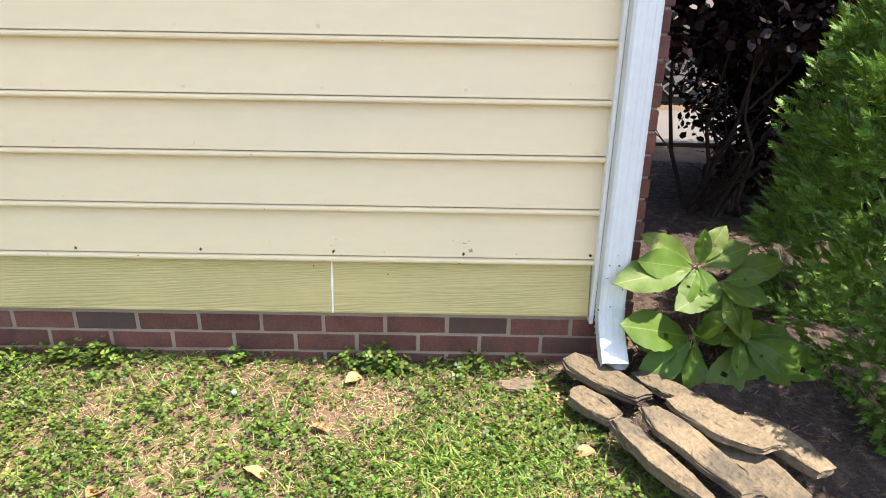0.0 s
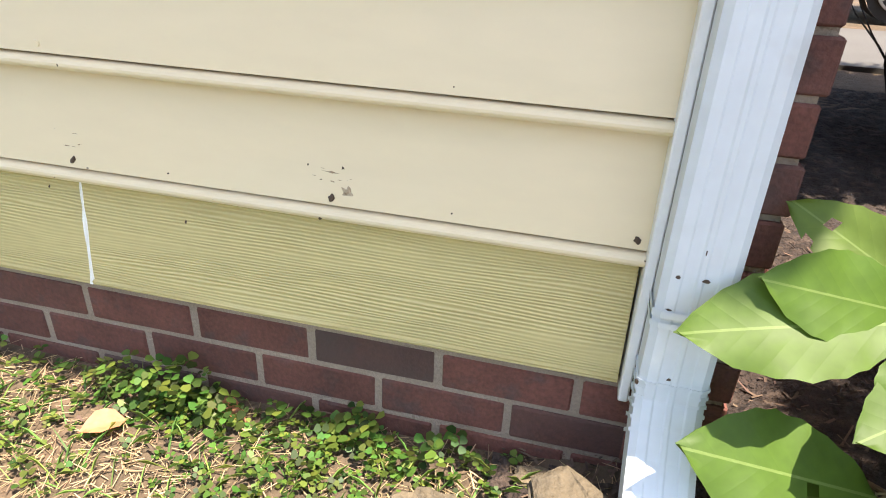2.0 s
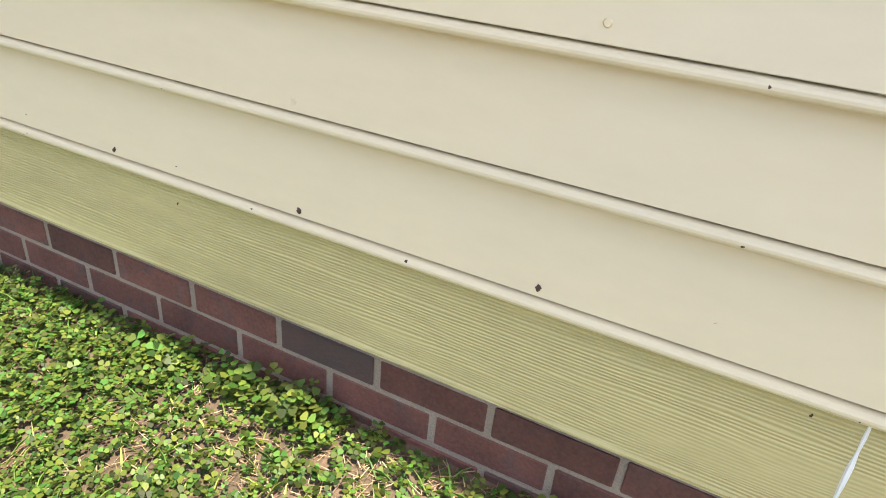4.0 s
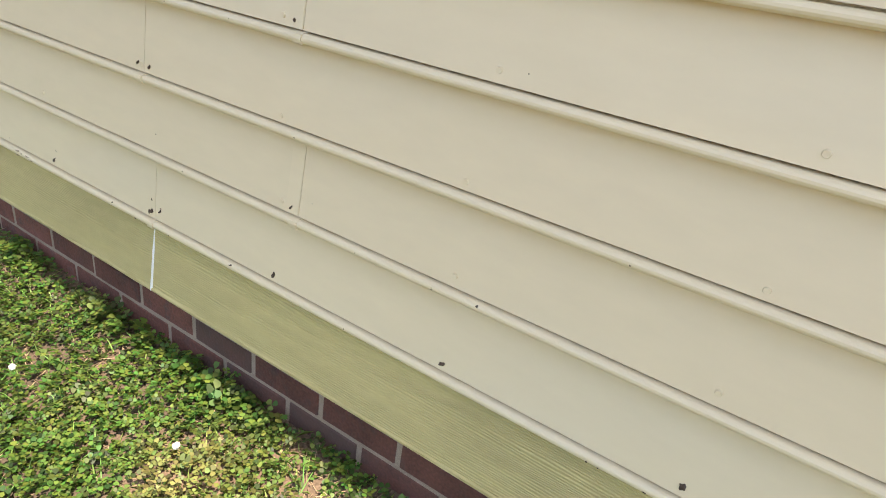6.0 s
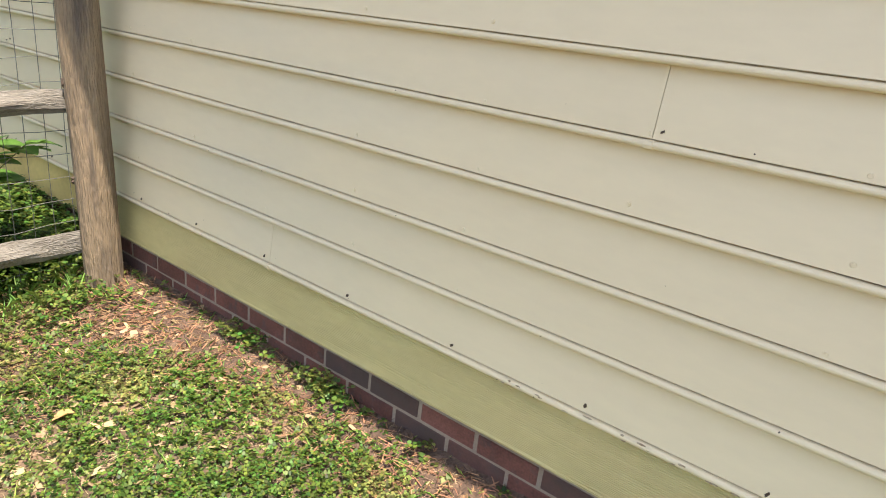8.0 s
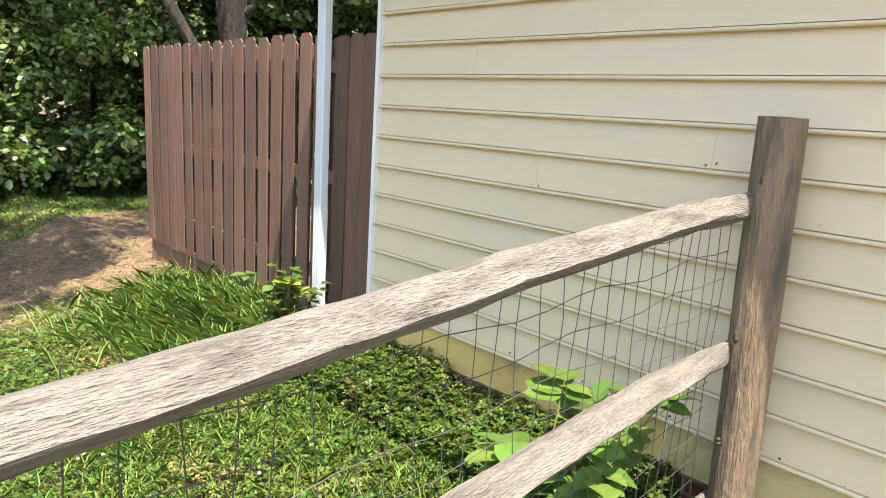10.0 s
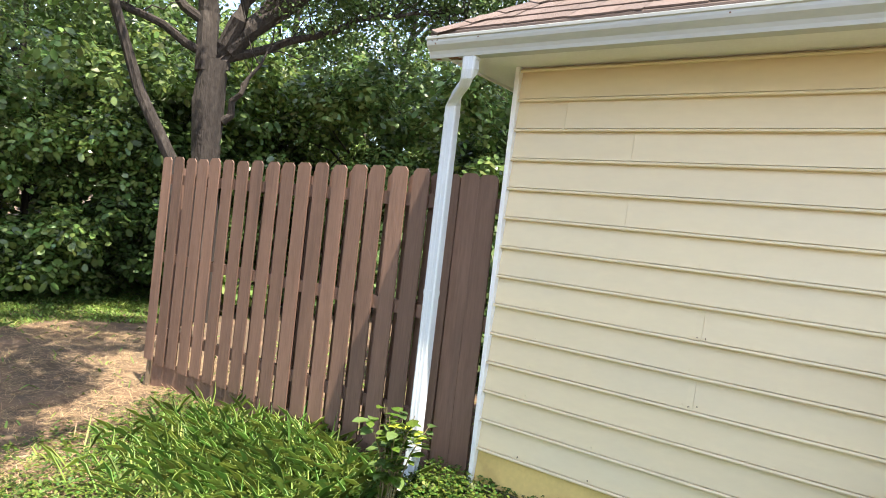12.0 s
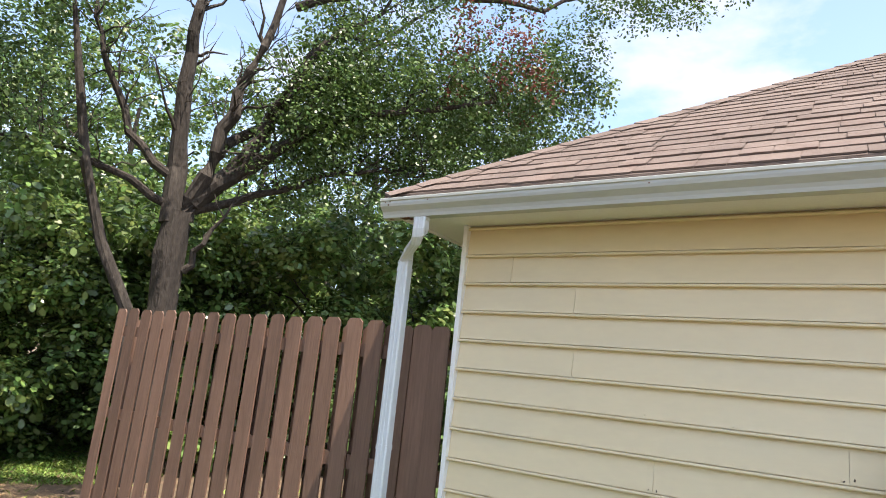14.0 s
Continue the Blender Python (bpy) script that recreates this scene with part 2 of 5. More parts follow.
M_BROADLEAF = veined(mat("broad_green_leaf", (0.082, 0.148, 0.015), 0.55, 0.16, 14, 60, 0.25, 0.004, per="object", per_amount=0.16, hue=0.015, sheer=0.35, spec=0.45))
M_POKE = veined(mat("pokeweed_leaf", (0.12, 0.22, 0.04), 0.45, 0.16, 14, 60, 0.2, 0.004, per="object", per_amount=0.25, hue=0.02, sheer=0.35, spec=0.4))
M_STEM = mat("green_stem", (0.16, 0.13, 0.06), 0.7, 0.2, 20, 90, 0.3, 0.002)
M_THUJA = mat("arborvitae_spray", (0.082, 0.168, 0.022), 0.5, 0.2, 6, 40, 0.1, 0.002, per="island", per_amount=0.45, hue=0.02, sheer=0.2, spec=0.35)
M_STONE = mat("tan_fieldstone", (0.15, 0.116, 0.074), 0.9, 0.38, 5, 70, 0.9, 0.012, second=(0.075, 0.062, 0.045), second_at=(0.48, 0.66), per="object", per_amount=0.2)
M_PETAL = mat("white_petal", (0.8, 0.8, 0.72), 0.6, 0.1, 20, 60, 0.1, 0.001, sheer=0.3)
M_YELLOWLEAF = mat("young_yellow_green_leaf", (0.36, 0.42, 0.05), 0.5, 0.15, 14, 60, 0.2, 0.002, sheer=0.35)
M_ROAD = mat("grey_driveway", (0.11, 0.105, 0.10), 0.9, 0.15, 2, 120, 0.4, 0.004)
M_CARPAINT = mat("black_car_paint", (0.02, 0.02, 0.023), 0.2, 0.1, 2, 50, 0.0, 0.001, spec=0.6)
M_TYRE = mat("black_rubber", (0.02, 0.02, 0.02), 0.85, 0.2, 20, 90, 0.3, 0.002)
M_ALLOY = mat("silver_alloy", (0.5, 0.5, 0.52), 0.3, 0.1, 10, 60, 0.05, 0.001, metal=0.9)
M_GLASS = mat("dark_glass", (0.02, 0.025, 0.03), 0.08, 0.05, 3, 20, 0.0, 0.001, spec=0.6)


def ground_material():
    """Soil, thin turf and straw, in patches."""
    m = mat("lawn_soil", (0.105, 0.074, 0.046), 0.95, 0.4, 1.6, 60, 1.0, 0.014, second=(0.19, 0.122, 0.076), second_at=(0.48, 0.66))
    return m


M_GROUND = ground_material()


# ---- mesh helpers ----
def part(name, bm, material, parent=None, label="", smooth=False):
    """Links a bmesh (or a mesh) as one object under a thing or under a part."""
    if isinstance(bm, bpy.types.Mesh):
        me = bm
    else:
        me = bpy.data.meshes.new(name)
        if smooth:
            for f in bm.faces:
                f.smooth = True
        bm.to_mesh(me)
        bm.free()
    if material and not me.materials:
        me.materials.append(material)
    ob = new(name, me)
    if parent:
        ob.parent = parent
    return tagged(ob, label)


def box(bm, x0, y0, z0, x1, y1, z1, bevel=0.0):
    r = bmesh.ops.create_cube(bm, size=1, matrix=Matrix.Translation(((x0 + x1) / 2, (y0 + y1) / 2, (z0 + z1) / 2)) @ Matrix.Diagonal((x1 - x0, y1 - y0, z1 - z0, 1)))
    if bevel:
        edges = list({e for v in r["verts"] for e in v.link_edges})
        bmesh.ops.bevel(bm, geom=edges, offset=bevel, segments=1, affect="EDGES")
    return bm


def boxed(*a, bevel=0.0):
    return box(bmesh.new(), *a, bevel=bevel)


def prism(profile, x0, x1, axis="x"):
    """A profile of (across, up) pairs swept along one axis, closed at its ends."""
    bm = bmesh.new()
    rings = []
    for x in (x0, x1):
        rings.append([bm.verts.new((x, a, b) if axis == "x" else (a, x, b)) for a, b in profile])
    n = len(profile)
    for i in range(n):
        bm.faces.new((rings[0][i], rings[0][(i + 1) % n], rings[1][(i + 1) % n], rings[1][i]))
    bm.faces.new(rings[0][::-1])
    bm.faces.new(rings[1])
    bmesh.ops.recalc_face_normals(bm, faces=bm.faces)
    return bm


def tube(bm, pts, radii, sides=8, squash=(1, 1), wobble=0.0):
    """A tapering round or flattened limb along a line of points."""
    pts = [Vector(p) for p in pts]
    rings = []
    for i, p in enumerate(pts):
        d = (pts[min(i + 1, len(pts) - 1)] - pts[max(i - 1, 0)]).normalized()
        a = d.cross(Vector((0, 0, 1)) if abs(d.z) < 0.95 else Vector((0, 1, 0))).normalized()
        b = d.cross(a)
        ring = []
        for k in range(sides):
            t = 2 * math.pi * k / sides
            r = radii[i] * (1 + wobble * random.uniform(-1, 1))
            ring.append(bm.verts.new(p + a * math.cos(t) * r * squash[0] + b * math.sin(t) * r * squash[1]))
        rings.append(ring)
    for r0, r1 in zip(rings, rings[1:]):
        for k in range(sides):
            bm.faces.new((r0[k], r0[(k + 1) % sides], r1[(k + 1) % sides], r1[k]))
    bm.faces.new(rings[0][::-1])
    bm.faces.new(rings[-1])
    return bm


def bar(bm, pts, w, h):
    """A rectangular pipe along a line of points that lie in one upright plane; w along x, h across it."""
    pts = [Vector(p) for p in pts]
    rings = []
    for i, p in enumerate(pts):
        d = (pts[min(i + 1, len(pts) - 1)] - pts[max(i - 1, 0)]).normalized()
        a = Vector((1, 0, 0))
        b = a.cross(d).normalized()
        c = 0.22
        ring = []
        for u, v in ((-1, -1 + c), (-1 + c, -1), (-0.5, -1), (-0.44, -0.955), (-0.12, -0.955), (-0.06, -1), (0.06, -1), (0.12, -0.955), (0.44, -0.955), (0.5, -1), (1 - c, -1), (1, -1 + c), (1, 1 - c), (1 - c, 1), (-1 + c, 1), (-1, 1 - c)):
            ring.append(bm.verts.new(p + a * u * w / 2 + b * v * h / 2))
        rings.append(ring)
    n = len(rings[0])
    for r0, r1 in zip(rings, rings[1:]):
        for k in range(n):
            bm.faces.new((r0[k], r0[(k + 1) % n], r1[(k + 1) % n], r1[k]))
    bm.faces.new(rings[0][::-1])
    return bm


def cloud_mesh(name, centers, axes_u, axes_v, outline):
    """Many small flat pieces in one mesh: each is the outline (u, v pairs, with bend w) laid on its own two axes."""
    n, k = len(centers), len(outline)
    o = np.array(outline, float)
    nrm = np.cross(axes_u, axes_v)
    ln = np.linalg.norm(nrm, axis=1, keepdims=True) + 1e-9
    size = np.linalg.norm(axes_u, axis=1, keepdims=True)
    nrm = nrm / ln * size
    v = centers[:, None] + o[None, :, :1] * axes_u[:, None] + o[None, :, 1:2] * axes_v[:, None] + o[None, :, 2:3] * nrm[:, None]
    me = bpy.data.meshes.new(name)
    me.vertices.add(n * k)
    me.vertices.foreach_set("co", v.astype(np.float32).ravel())
    me.loops.add(n * k)
    me.loops.foreach_set("vertex_index", np.arange(n * k, dtype=np.int32))
    me.polygons.add(n)
    me.polygons.foreach_set("loop_start", np.arange(0, n * k, k, dtype=np.int32))
    me.polygons.foreach_set("loop_total", np.full(n, k, dtype=np.int32))
    me.update(calc_edges=True)
    return me


LEAF = ((0, 0, 0), (0.3, 0.35, 0.03), (0.75, 0.33, -0.02), (1.0, 0, -0.1), (0.75, -0.33, -0.02), (0.3, -0.35, 0.03))
BLADE = ((0, -0.5, 0), (0.5, -0.4, 0.0), (1.0, 0, -0.15), (0.5, 0.4, 0.0), (0, 0.5, 0))
SLIP = ((0, -0.5, 0), (1, -0.35, 0), (1, 0.35, 0), (0, 0.5, 0))
ROUND = ((0, 0, 0), (0.45, 0.46, 0.05), (0.9, 0.36, 0.02), (1.0, 0, 0.0), (0.9, -0.36, 0.02), (0.45, -0.46, 0.05))


def spun(n, size_lo, size_hi, rng, tilt=1.0, width=1.0):
    """Random axes for flat pieces: tilt 0 lies level, 1 any way."""
    a = rng.uniform(0, 2 * np.pi, n)
    t = rng.normal(0, 0.6, n) * tilt
    s = rng.uniform(size_lo, size_hi, n)
    u = np.stack([np.cos(a) * np.cos(t), np.sin(a) * np.cos(t), np.sin(t)], 1)
    side = np.stack([-np.sin(a), np.cos(a), 0 * a], 1)
    up = np.cross(u, side)
    r = rng.normal(0, 0.6, n) * tilt
    v = side * np.cos(r)[:, None] + up * np.sin(r)[:, None]
    return u * s[:, None], v * s[:, None] * width


def ground_z(x, y):
    """The lie of the land: a slight fall from the wall, and a fall beyond the far corner."""
    x, y = np.asarray(x, float), np.asarray(y, float)
    z = -0.10 * np.clip(-y / 0.8, 0, 1) - 0.015 * np.clip(-y - 0.8, 0, 6)
    z = z + 0.09 * np.clip(1 - np.hypot(x - 0.55, y - 0.05) / 0.6, 0, 1) ** 0.7
    z = z - 0.22 * np.clip((-11.2 - x) / 3.4, 0, 1) - 0.01 * np.clip(-14.6 - x, 0, 60)
    z = z + (0.045 * np.clip((-3.0 - x) / 1.2, 0, 1) + 0.03 * np.clip((-8.6 - x) / 0.6, 0, 1)) * np.clip(1 + y / 0.5, 0, 1) * (y < 0.2)
    return z + 0.012 * np.sin(3.1 * x + 1.7 * np.sin(2.3 * y)) * np.cos(2.7 * y)


# ---- ground ----
def build_ground():
    xs = np.unique(np.concatenate([np.linspace(-900, -40, 14), np.linspace(-40, -16, 25), np.linspace(-16, 3, 115), np.linspace(3, 20, 18), np.linspace(20, 900, 12)]))
    ys = np.unique(np.concatenate([np.linspace(-900, -20, 12), np.linspace(-20, -4, 17), np.linspace(-4, 1.5, 50), np.linspace(1.5, 20, 20), np.linspace(20, 900, 12)]))
    bm = bmesh.new()
    grid = [[bm.verts.new((x, y, float(ground_z(x, y)))) for y in ys] for x in xs]
    for i in range(len(xs) - 1):
        for j in range(len(ys) - 1):
            bm.faces.new((grid[i][j], grid[i + 1][j], grid[i + 1][j + 1], grid[i][j + 1]))
    return tagged(part("ground", bm, M_GROUND, smooth=True), "worn lawn soil with straw and thin turf", "ground", kind="structure")


build_ground()

# ---- house ----
ROW, FIRST = 0.175, 0.1895
X_END = -10.5975
STUD, X_STUD = 0.429, 0.0073
SOFFIT = 2.69


def lap(k):
    return FIRST + 0.0166 + (ROW + 0.00033) * k if k else FIRST


house = new("wall_siding")
tagged(house, "beige lap siding wall over a low brick base", "wall", kind="structure")
part("sheathing", boxed(X_END + 0.01, 0.061, FIRST - 0.01, -0.001, 0.16, SOFFIT), M_SIDING, house)
SEAMS = {1: (-4.72, -7.284), 2: (-4.25,), 3: (-4.72,), 4: (-4.254, -9.404), 5: (-4.72, -6.013), 6: (-9.404,), 7: (-8.58,), 9: (-9.86,), 11: (-9.87,), 12: (-10.28,)}


def siding_profile(h):
    """A lap board: a half-round bead with a deep undercut below, a sharp groove above, then the sloping face."""
    bead = [(0.0082 - 0.0088 * math.cos(radians(q)), 0.0062 + 0.0088 * math.sin(radians(q))) for q in (-62, -35, -10, 15, 40, 65, 88)]
    return [(0.06, 0.0095), (0.0288, 0.0095), (0.0282, 0.003), (0.013, 0.001), (0.0105, -0.0026)] + bead + [(0.028, 0.0152), (0.028, 0.0182), (0.0122, 0.0188), (0.031, h), (0.06, h)]


def build_siding():
    for k in range(1, 15):
        z, top = lap(k), min(lap(k + 1) + 0.010, SOFFIT)
        cuts = [X_END] + sorted(SEAMS.get(k, ())) + [0.0]
        for a, b in zip(cuts, cuts[1:]):
            bm = prism(siding_profile(top - z), a + (0.0007 if a > X_END else 0.0), b - (0.0007 if b < 0 else 0))
            bmesh.ops.translate(bm, verts=bm.verts, vec=(0, 0, z))
            part("siding_board", bm, M_SIDING, house)
        for s in SEAMS.get(k, ()):
            bm = prism([(0.03, -0.004), (0.004, -0.004), (-0.0018, -0.001), (-0.0032, 0.006), (-0.0014, 0.013), (0.007, 0.0166), (0.03, 0.0166)], s - 0.012, s + 0.008)
            bmesh.ops.translate(bm, verts=bm.verts, vec=(0, 0, z))
            part("joint_cover", bm, M_SIDING, house)
            if k in (2, 4, 6, 8):
                bm = prism([(0.03, 0.0), (0.0112, 0.0), (0.0300, 0.155), (0.034, 0.155)], s - 0.034, s - 0.002)
                bmesh.ops.translate(bm, verts=bm.verts, vec=(0, 0, z + 0.0195))
                part("sealant_strip", bm, M_SIDING, house)
    # new fibre-cement bottom course
    cuts = [X_END, -8.61, -4.745, -0.883, -0.002]
    for a, b in zip(cuts, cuts[1:]):
        bm = prism([(0.06, 0.0), (0.004, 0.0), (0.001, 0.003), (0.001, 0.008), (0.005, 0.011), (0.030, 0.204), (0.06, 0.204)], a + 0.002, b - 0.002)
        bmesh.ops.translate(bm, verts=bm.verts, vec=(0, 0, FIRST))
        part("bottom_board", bm, M_GREEN_STAINED if a == X_END else M_GREEN, house, "water-stained yellow bottom board" if a == X_END else "unpainted yellow-green embossed board")
    for s in cuts[1:-1]:
        bm = bmesh.new()
        tube(bm, [(s, 0.004 + 0.025 * i / 8, FIRST + 0.002 + 0.18 * i / 8) for i in range(9)], [0.0038 * random.uniform(0.7, 1.3) for _ in range(9)], 6)
        part("caulk_bead", bm, M_CAULK, house, "smeared white caulk")


build_siding()


def build_nails():
    """Rusty nails in the lowest beige course, painted heads above."""
    bm = bmesh.new()
    bmesh.ops.create_cone(bm, cap_ends=True, segments=8, radius1=0.0072, radius2=0.005, depth=0.006, matrix=Matrix.Rotation(radians(90), 4, "X"))
    for v in bm.verts:
        v.co += Vector((random.uniform(-1, 1), 0, random.uniform(-1, 1))) * 0.0022
    hole = bpy.data.meshes.new("nail")
    bm.to_mesh(hole)
    bm.free()
    hole.materials.append(M_NAIL)
    bm = bmesh.new()
    bmesh.ops.create_cone(bm, cap_ends=True, segments=10, radius1=0.0062, radius2=0.0045, depth=0.004, matrix=Matrix.Rotation(radians(90), 4, "X"))
    head = bpy.data.meshes.new("nail_head")
    bm.to_mesh(head)
    bm.free()
    head.materials.append(M_SIDING)
    for i in range(0, 25):
        x = X_STUD - 0.026 - STUD * i
        ob = part("nail", hole, None, house)
        ob.matrix_world = pose(x + random.uniform(-0.012, 0.012), 0.0135, lap(1) + 0.032 + random.uniform(-0.004, 0.004), 0, random.uniform(0, 90), 0)
        ob.scale = (random.uniform(0.7, 1.15), 1, random.uniform(0.75, 1.25))
        for k in range(2, 9):
            if random.random() < 0.75:
                ob = part("nail_head", head, None, house)
                ob.matrix_world = pose(x + random.uniform(-0.015, 0.015), 0.0135, lap(k) + 0.034 + random.uniform(-0.008, 0.008))
    # open nail holes beside the board joints
    for k, joints in SEAMS.items():
        for s in joints:
            for dx in (-0.022, 0.018):
                if k < 8 and random.random() < 0.7:
                    ob = part("nail", hole, None, house)
                    ob.matrix_world = pose(s + dx, 0.0135, lap(k) + 0.034 + random.uniform(-0.006, 0.01), 0, random.uniform(0, 90), 0)
                    ob.scale = (random.uniform(0.45, 0.8), 1, random.uniform(0.5, 1.0))
    for x, z in ((-0.693, 0.329), (-0.945, 0.353), (-2.02, 0.335), (-3.31, 0.34)):
        ob = part("nail", hole, None, house)
        ob.matrix_world = pose(x, 0.006 + 0.025 * (z - FIRST) / 0.19, z, 0, 20, 0)
        ob.scale = (0.62, 1, 0.62)


build_nails()


def build_chips():
    """Flaked paint round the lowest nails and along the beads."""
    spots = [(-0.455, 0.462, 0.062, 0.004), (-0.474, 0.450, 0.005, 0.022), (-0.440, 0.446, 0.036, 0.010), (-0.421, 0.452, 0.007, 0.018), (-0.455, 0.450, 0.020, 0.006), (-0.414, 0.420, 0.022, 0.024), (-0.885, 0.464, 0.016, 0.004), (-0.90, 0.455, 0.006, 0.012), (-0.07, 0.47, 0.006, 0.012), (-0.862, 0.452, 0.022, 0.010), (-3.46, 0.452, 0.02, 0.006), (-2.95, 0.455, 0.03, 0.006), (-2.97, 0.428, 0.016, 0.01), (-4.70, 0.43, 0.01, 0.014), (-4.735, 0.44, 0.008, 0.018), (-5.15, 0.44, 0.012, 0.016)]
    # torn rims of flaked paint round two nails
    for cx, cz, rx, rz, n in ((-0.436, 0.449, 0.040, 0.015, 22), (-0.872, 0.445, 0.024, 0.012, 9), (-2.96, 0.452, 0.026, 0.012, 8), (-0.18, 0.693, 0.02, 0.008, 5)):
        for q in range(n):
            a = 6.283 * q / n + random.uniform(-0.2, 0.2)
            spots.append((cx + rx * math.cos(a) * random.uniform(0.75, 1.0), cz + rz * math.sin(a) * random.uniform(0.7, 1.05), random.uniform(0.004, 0.0135), random.uniform(0.0015, 0.0035)))
    for i in range(26):
        spots.append((random.uniform(-6.3, -5.2), lap(1) + random.uniform(0.0, 0.016), random.uniform(0.008, 0.03), random.uniform(0.003, 0.006)))
    for i in range(150):
        k = random.choice((1, 1, 1, 2, 2, 3, 4, 5))
        spots.append((random.uniform(-8.4, 0), lap(k) + (random.uniform(0.0, 0.012) if random.random() < 0.4 else random.uniform(0.02, 0.15)), random.uniform(0.002, 0.007), random.uniform(0.002, 0.006)))
    for x, z, w, h in spots:
        k = max(i for i in range(1, 14) if lap(i) <= z + 1e-6)
        u = z - lap(k)
        y = -0.0006 if u < 0.0165 else 0.0118 + 0.0215 * max(u - 0.0235, 0) / 0.158
        bm = bmesh.new()
        n = 13 if w > 0.012 else 6
        rim = []
        for q in range(n):
            a = 2 * math.pi * q / n
            f = random.uniform(0.55, 1.1)
            rim.append(bm.verts.new((x + math.cos(a) * w / 2 * f, y + random.uniform(0, 0.0004), z + math.sin(a) * h / 2 * f)))
        back = [bm.verts.new(v.co + Vector((0, 0.004, 0))) for v in rim]
        bm.faces.new(rim)
        for q in range(n):
            bm.faces.new((rim[q], rim[(q + 1) % n], back[(q + 1) % n], back[q]))
        bmesh.ops.recalc_face_normals(bm, faces=bm.faces)
        part("paint_chip", bm, M_CHIP if w > 0.008 else M_NAIL, house)


build_chips()

# corner trims
for name, a in (("corner_trim_near", (0.0, -0.012, FIRST - 0.02, 0.014, 0.16, SOFFIT)), ("corner_trim_far", (X_END - 0.03, -0.014, FIRST - 0.06, X_END, 0.16, SOFFIT))):
    tagged(part(name, boxed(*a, bevel=0.002), M_TRIM), "narrow white painted corner trim", "trim", kind="structure")
# closed body of the house
tagged(part("wall_far_side", boxed(X_END - 0.002, 0.16, -0.5, X_END + 0.16, 9.0, SOFFIT), M_SIDING), "beige end wall of the house", "wall", kind="structure")
tagged(part("wall_back", boxed(X_END, 8.9, -0.5, 0.3, 9.06, SOFFIT), M_SIDING), "beige rear wall of the house", "wall", kind="structure")
tagged(part("wall_front_brick", boxed(0.075, 0.14, -0.5, 0.135, 9.0, SOFFIT), M_BRICK), "red brick front wall of the house", "wall", kind="structure")
base = tagged(part("brick_base", boxed(X_END + 0.002, 0.0205, -0.5, 0.13, 0.16, FIRST - 0.002), M_MORTAR), "low dark red brick base with grey mortar", "wall", kind="structure")
pier = tagged(part("brick_corner", boxed(0.016, 0.022, -0.4, 0.146, 0.14, SOFFIT), M_MORTAR), "red brick corner beside the siding", "wall", kind="structure")


def build_eaves():
    soffit = bmesh.new()
    # eave runs on unseen past the near corner, added to shade the wall
    box(soffit, X_END - 0.33, -0.32, SOFFIT, 0.95, 0.15, SOFFIT + 0.02)
    box(soffit, X_END - 0.33, 0.15, SOFFIT, X_END + 0.1, 9.3, SOFFIT + 0.02)
    tagged(part("soffit", soffit, M_TRIM), "white painted soffit under the eave", "ceiling", kind="structure")
    tagged(part("fascia", boxed(X_END - 0.35, -0.345, SOFFIT - 0.012, 0.95, -0.322, SOFFIT + 0.12), M_TRIM), "white fascia board", "trim", kind="structure")
    tagged(part("fascia_side", boxed(X_END - 0.352, -0.321, SOFFIT - 0.012, X_END - 0.332, 9.3, SOFFIT + 0.12), M_TRIM), "white fascia board", "trim", kind="structure")
    gutter = new("gutter")
    tagged(gutter, "white aluminium gutter along the eave, rust-stained at its end", "gutter")
    z = SOFFIT - 0.045
    ogee = [(-0.347, z), (-0.412, z), (-0.416, z + 0.018), (-0.424, z + 0.036), (-0.440, z + 0.051), (-0.452, z + 0.062), (-0.456, z + 0.078), (-0.456, z + 0.092), (-0.464, z + 0.096), (-0.465, z + 0.110), (-0.458, z + 0.114)]
    inner = [(-0.449, z + 0.110), (-0.450, z + 0.080), (-0.436, z + 0.055), (-0.418, z + 0.038), (-0.409, z + 0.008), (-0.351, z + 0.006), (-0.351, z + 0.122), (-0.347, z + 0.122)]
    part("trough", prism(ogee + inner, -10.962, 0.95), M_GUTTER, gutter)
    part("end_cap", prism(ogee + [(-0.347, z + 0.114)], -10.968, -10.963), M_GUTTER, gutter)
    part("outlet", boxed(-10.745, -0.405, z - 0.02, -10.655, -0.352, z + 0.002, bevel=0.004), M_SPOUT, gutter)
    for x0, x1, y0, y1 in ((-10.84, -10.775, -0.408, -0.37), (-10.80, -10.75, -0.385, -0.355), (-10.93, -10.90, -0.40, -0.385)):
        part("rust_stain", boxed(x0, y0, z - 0.0035, x1, y1, z - 0.0005, bevel=0.001), M_RUST, gutter, "brown rust streak")
    for x, dz in ((-10.93, 0.086), (-10.905, 0.07), (-10.895, 0.088), (-10.62, 0.085), (-9.35, 0.08)):
        bm = bmesh.new()
        bmesh.ops.create_cone(bm, cap_ends=True, segments=8, radius1=0.005, radius2=0.004, depth=0.008, matrix=pose(x, -0.454, z + dz, 90))
        part("rivet", bm, M_RUST, gutter)


build_eaves()


def build_spout(name, label, pts, w, h, bands):
    root = new(name)
    tagged(root, label, "downspout")
    part("pipe", bar(bmesh.new(), pts, w, h), M_SPOUT, root)
    for p, q in bands:
        p, q = Vector(p), Vector(q)
        part("band", bar(bmesh.new(), [p, p + (q - p) * 0.5, q], w + 0.005, h + 0.005), M_SPOUT, root)
    return root


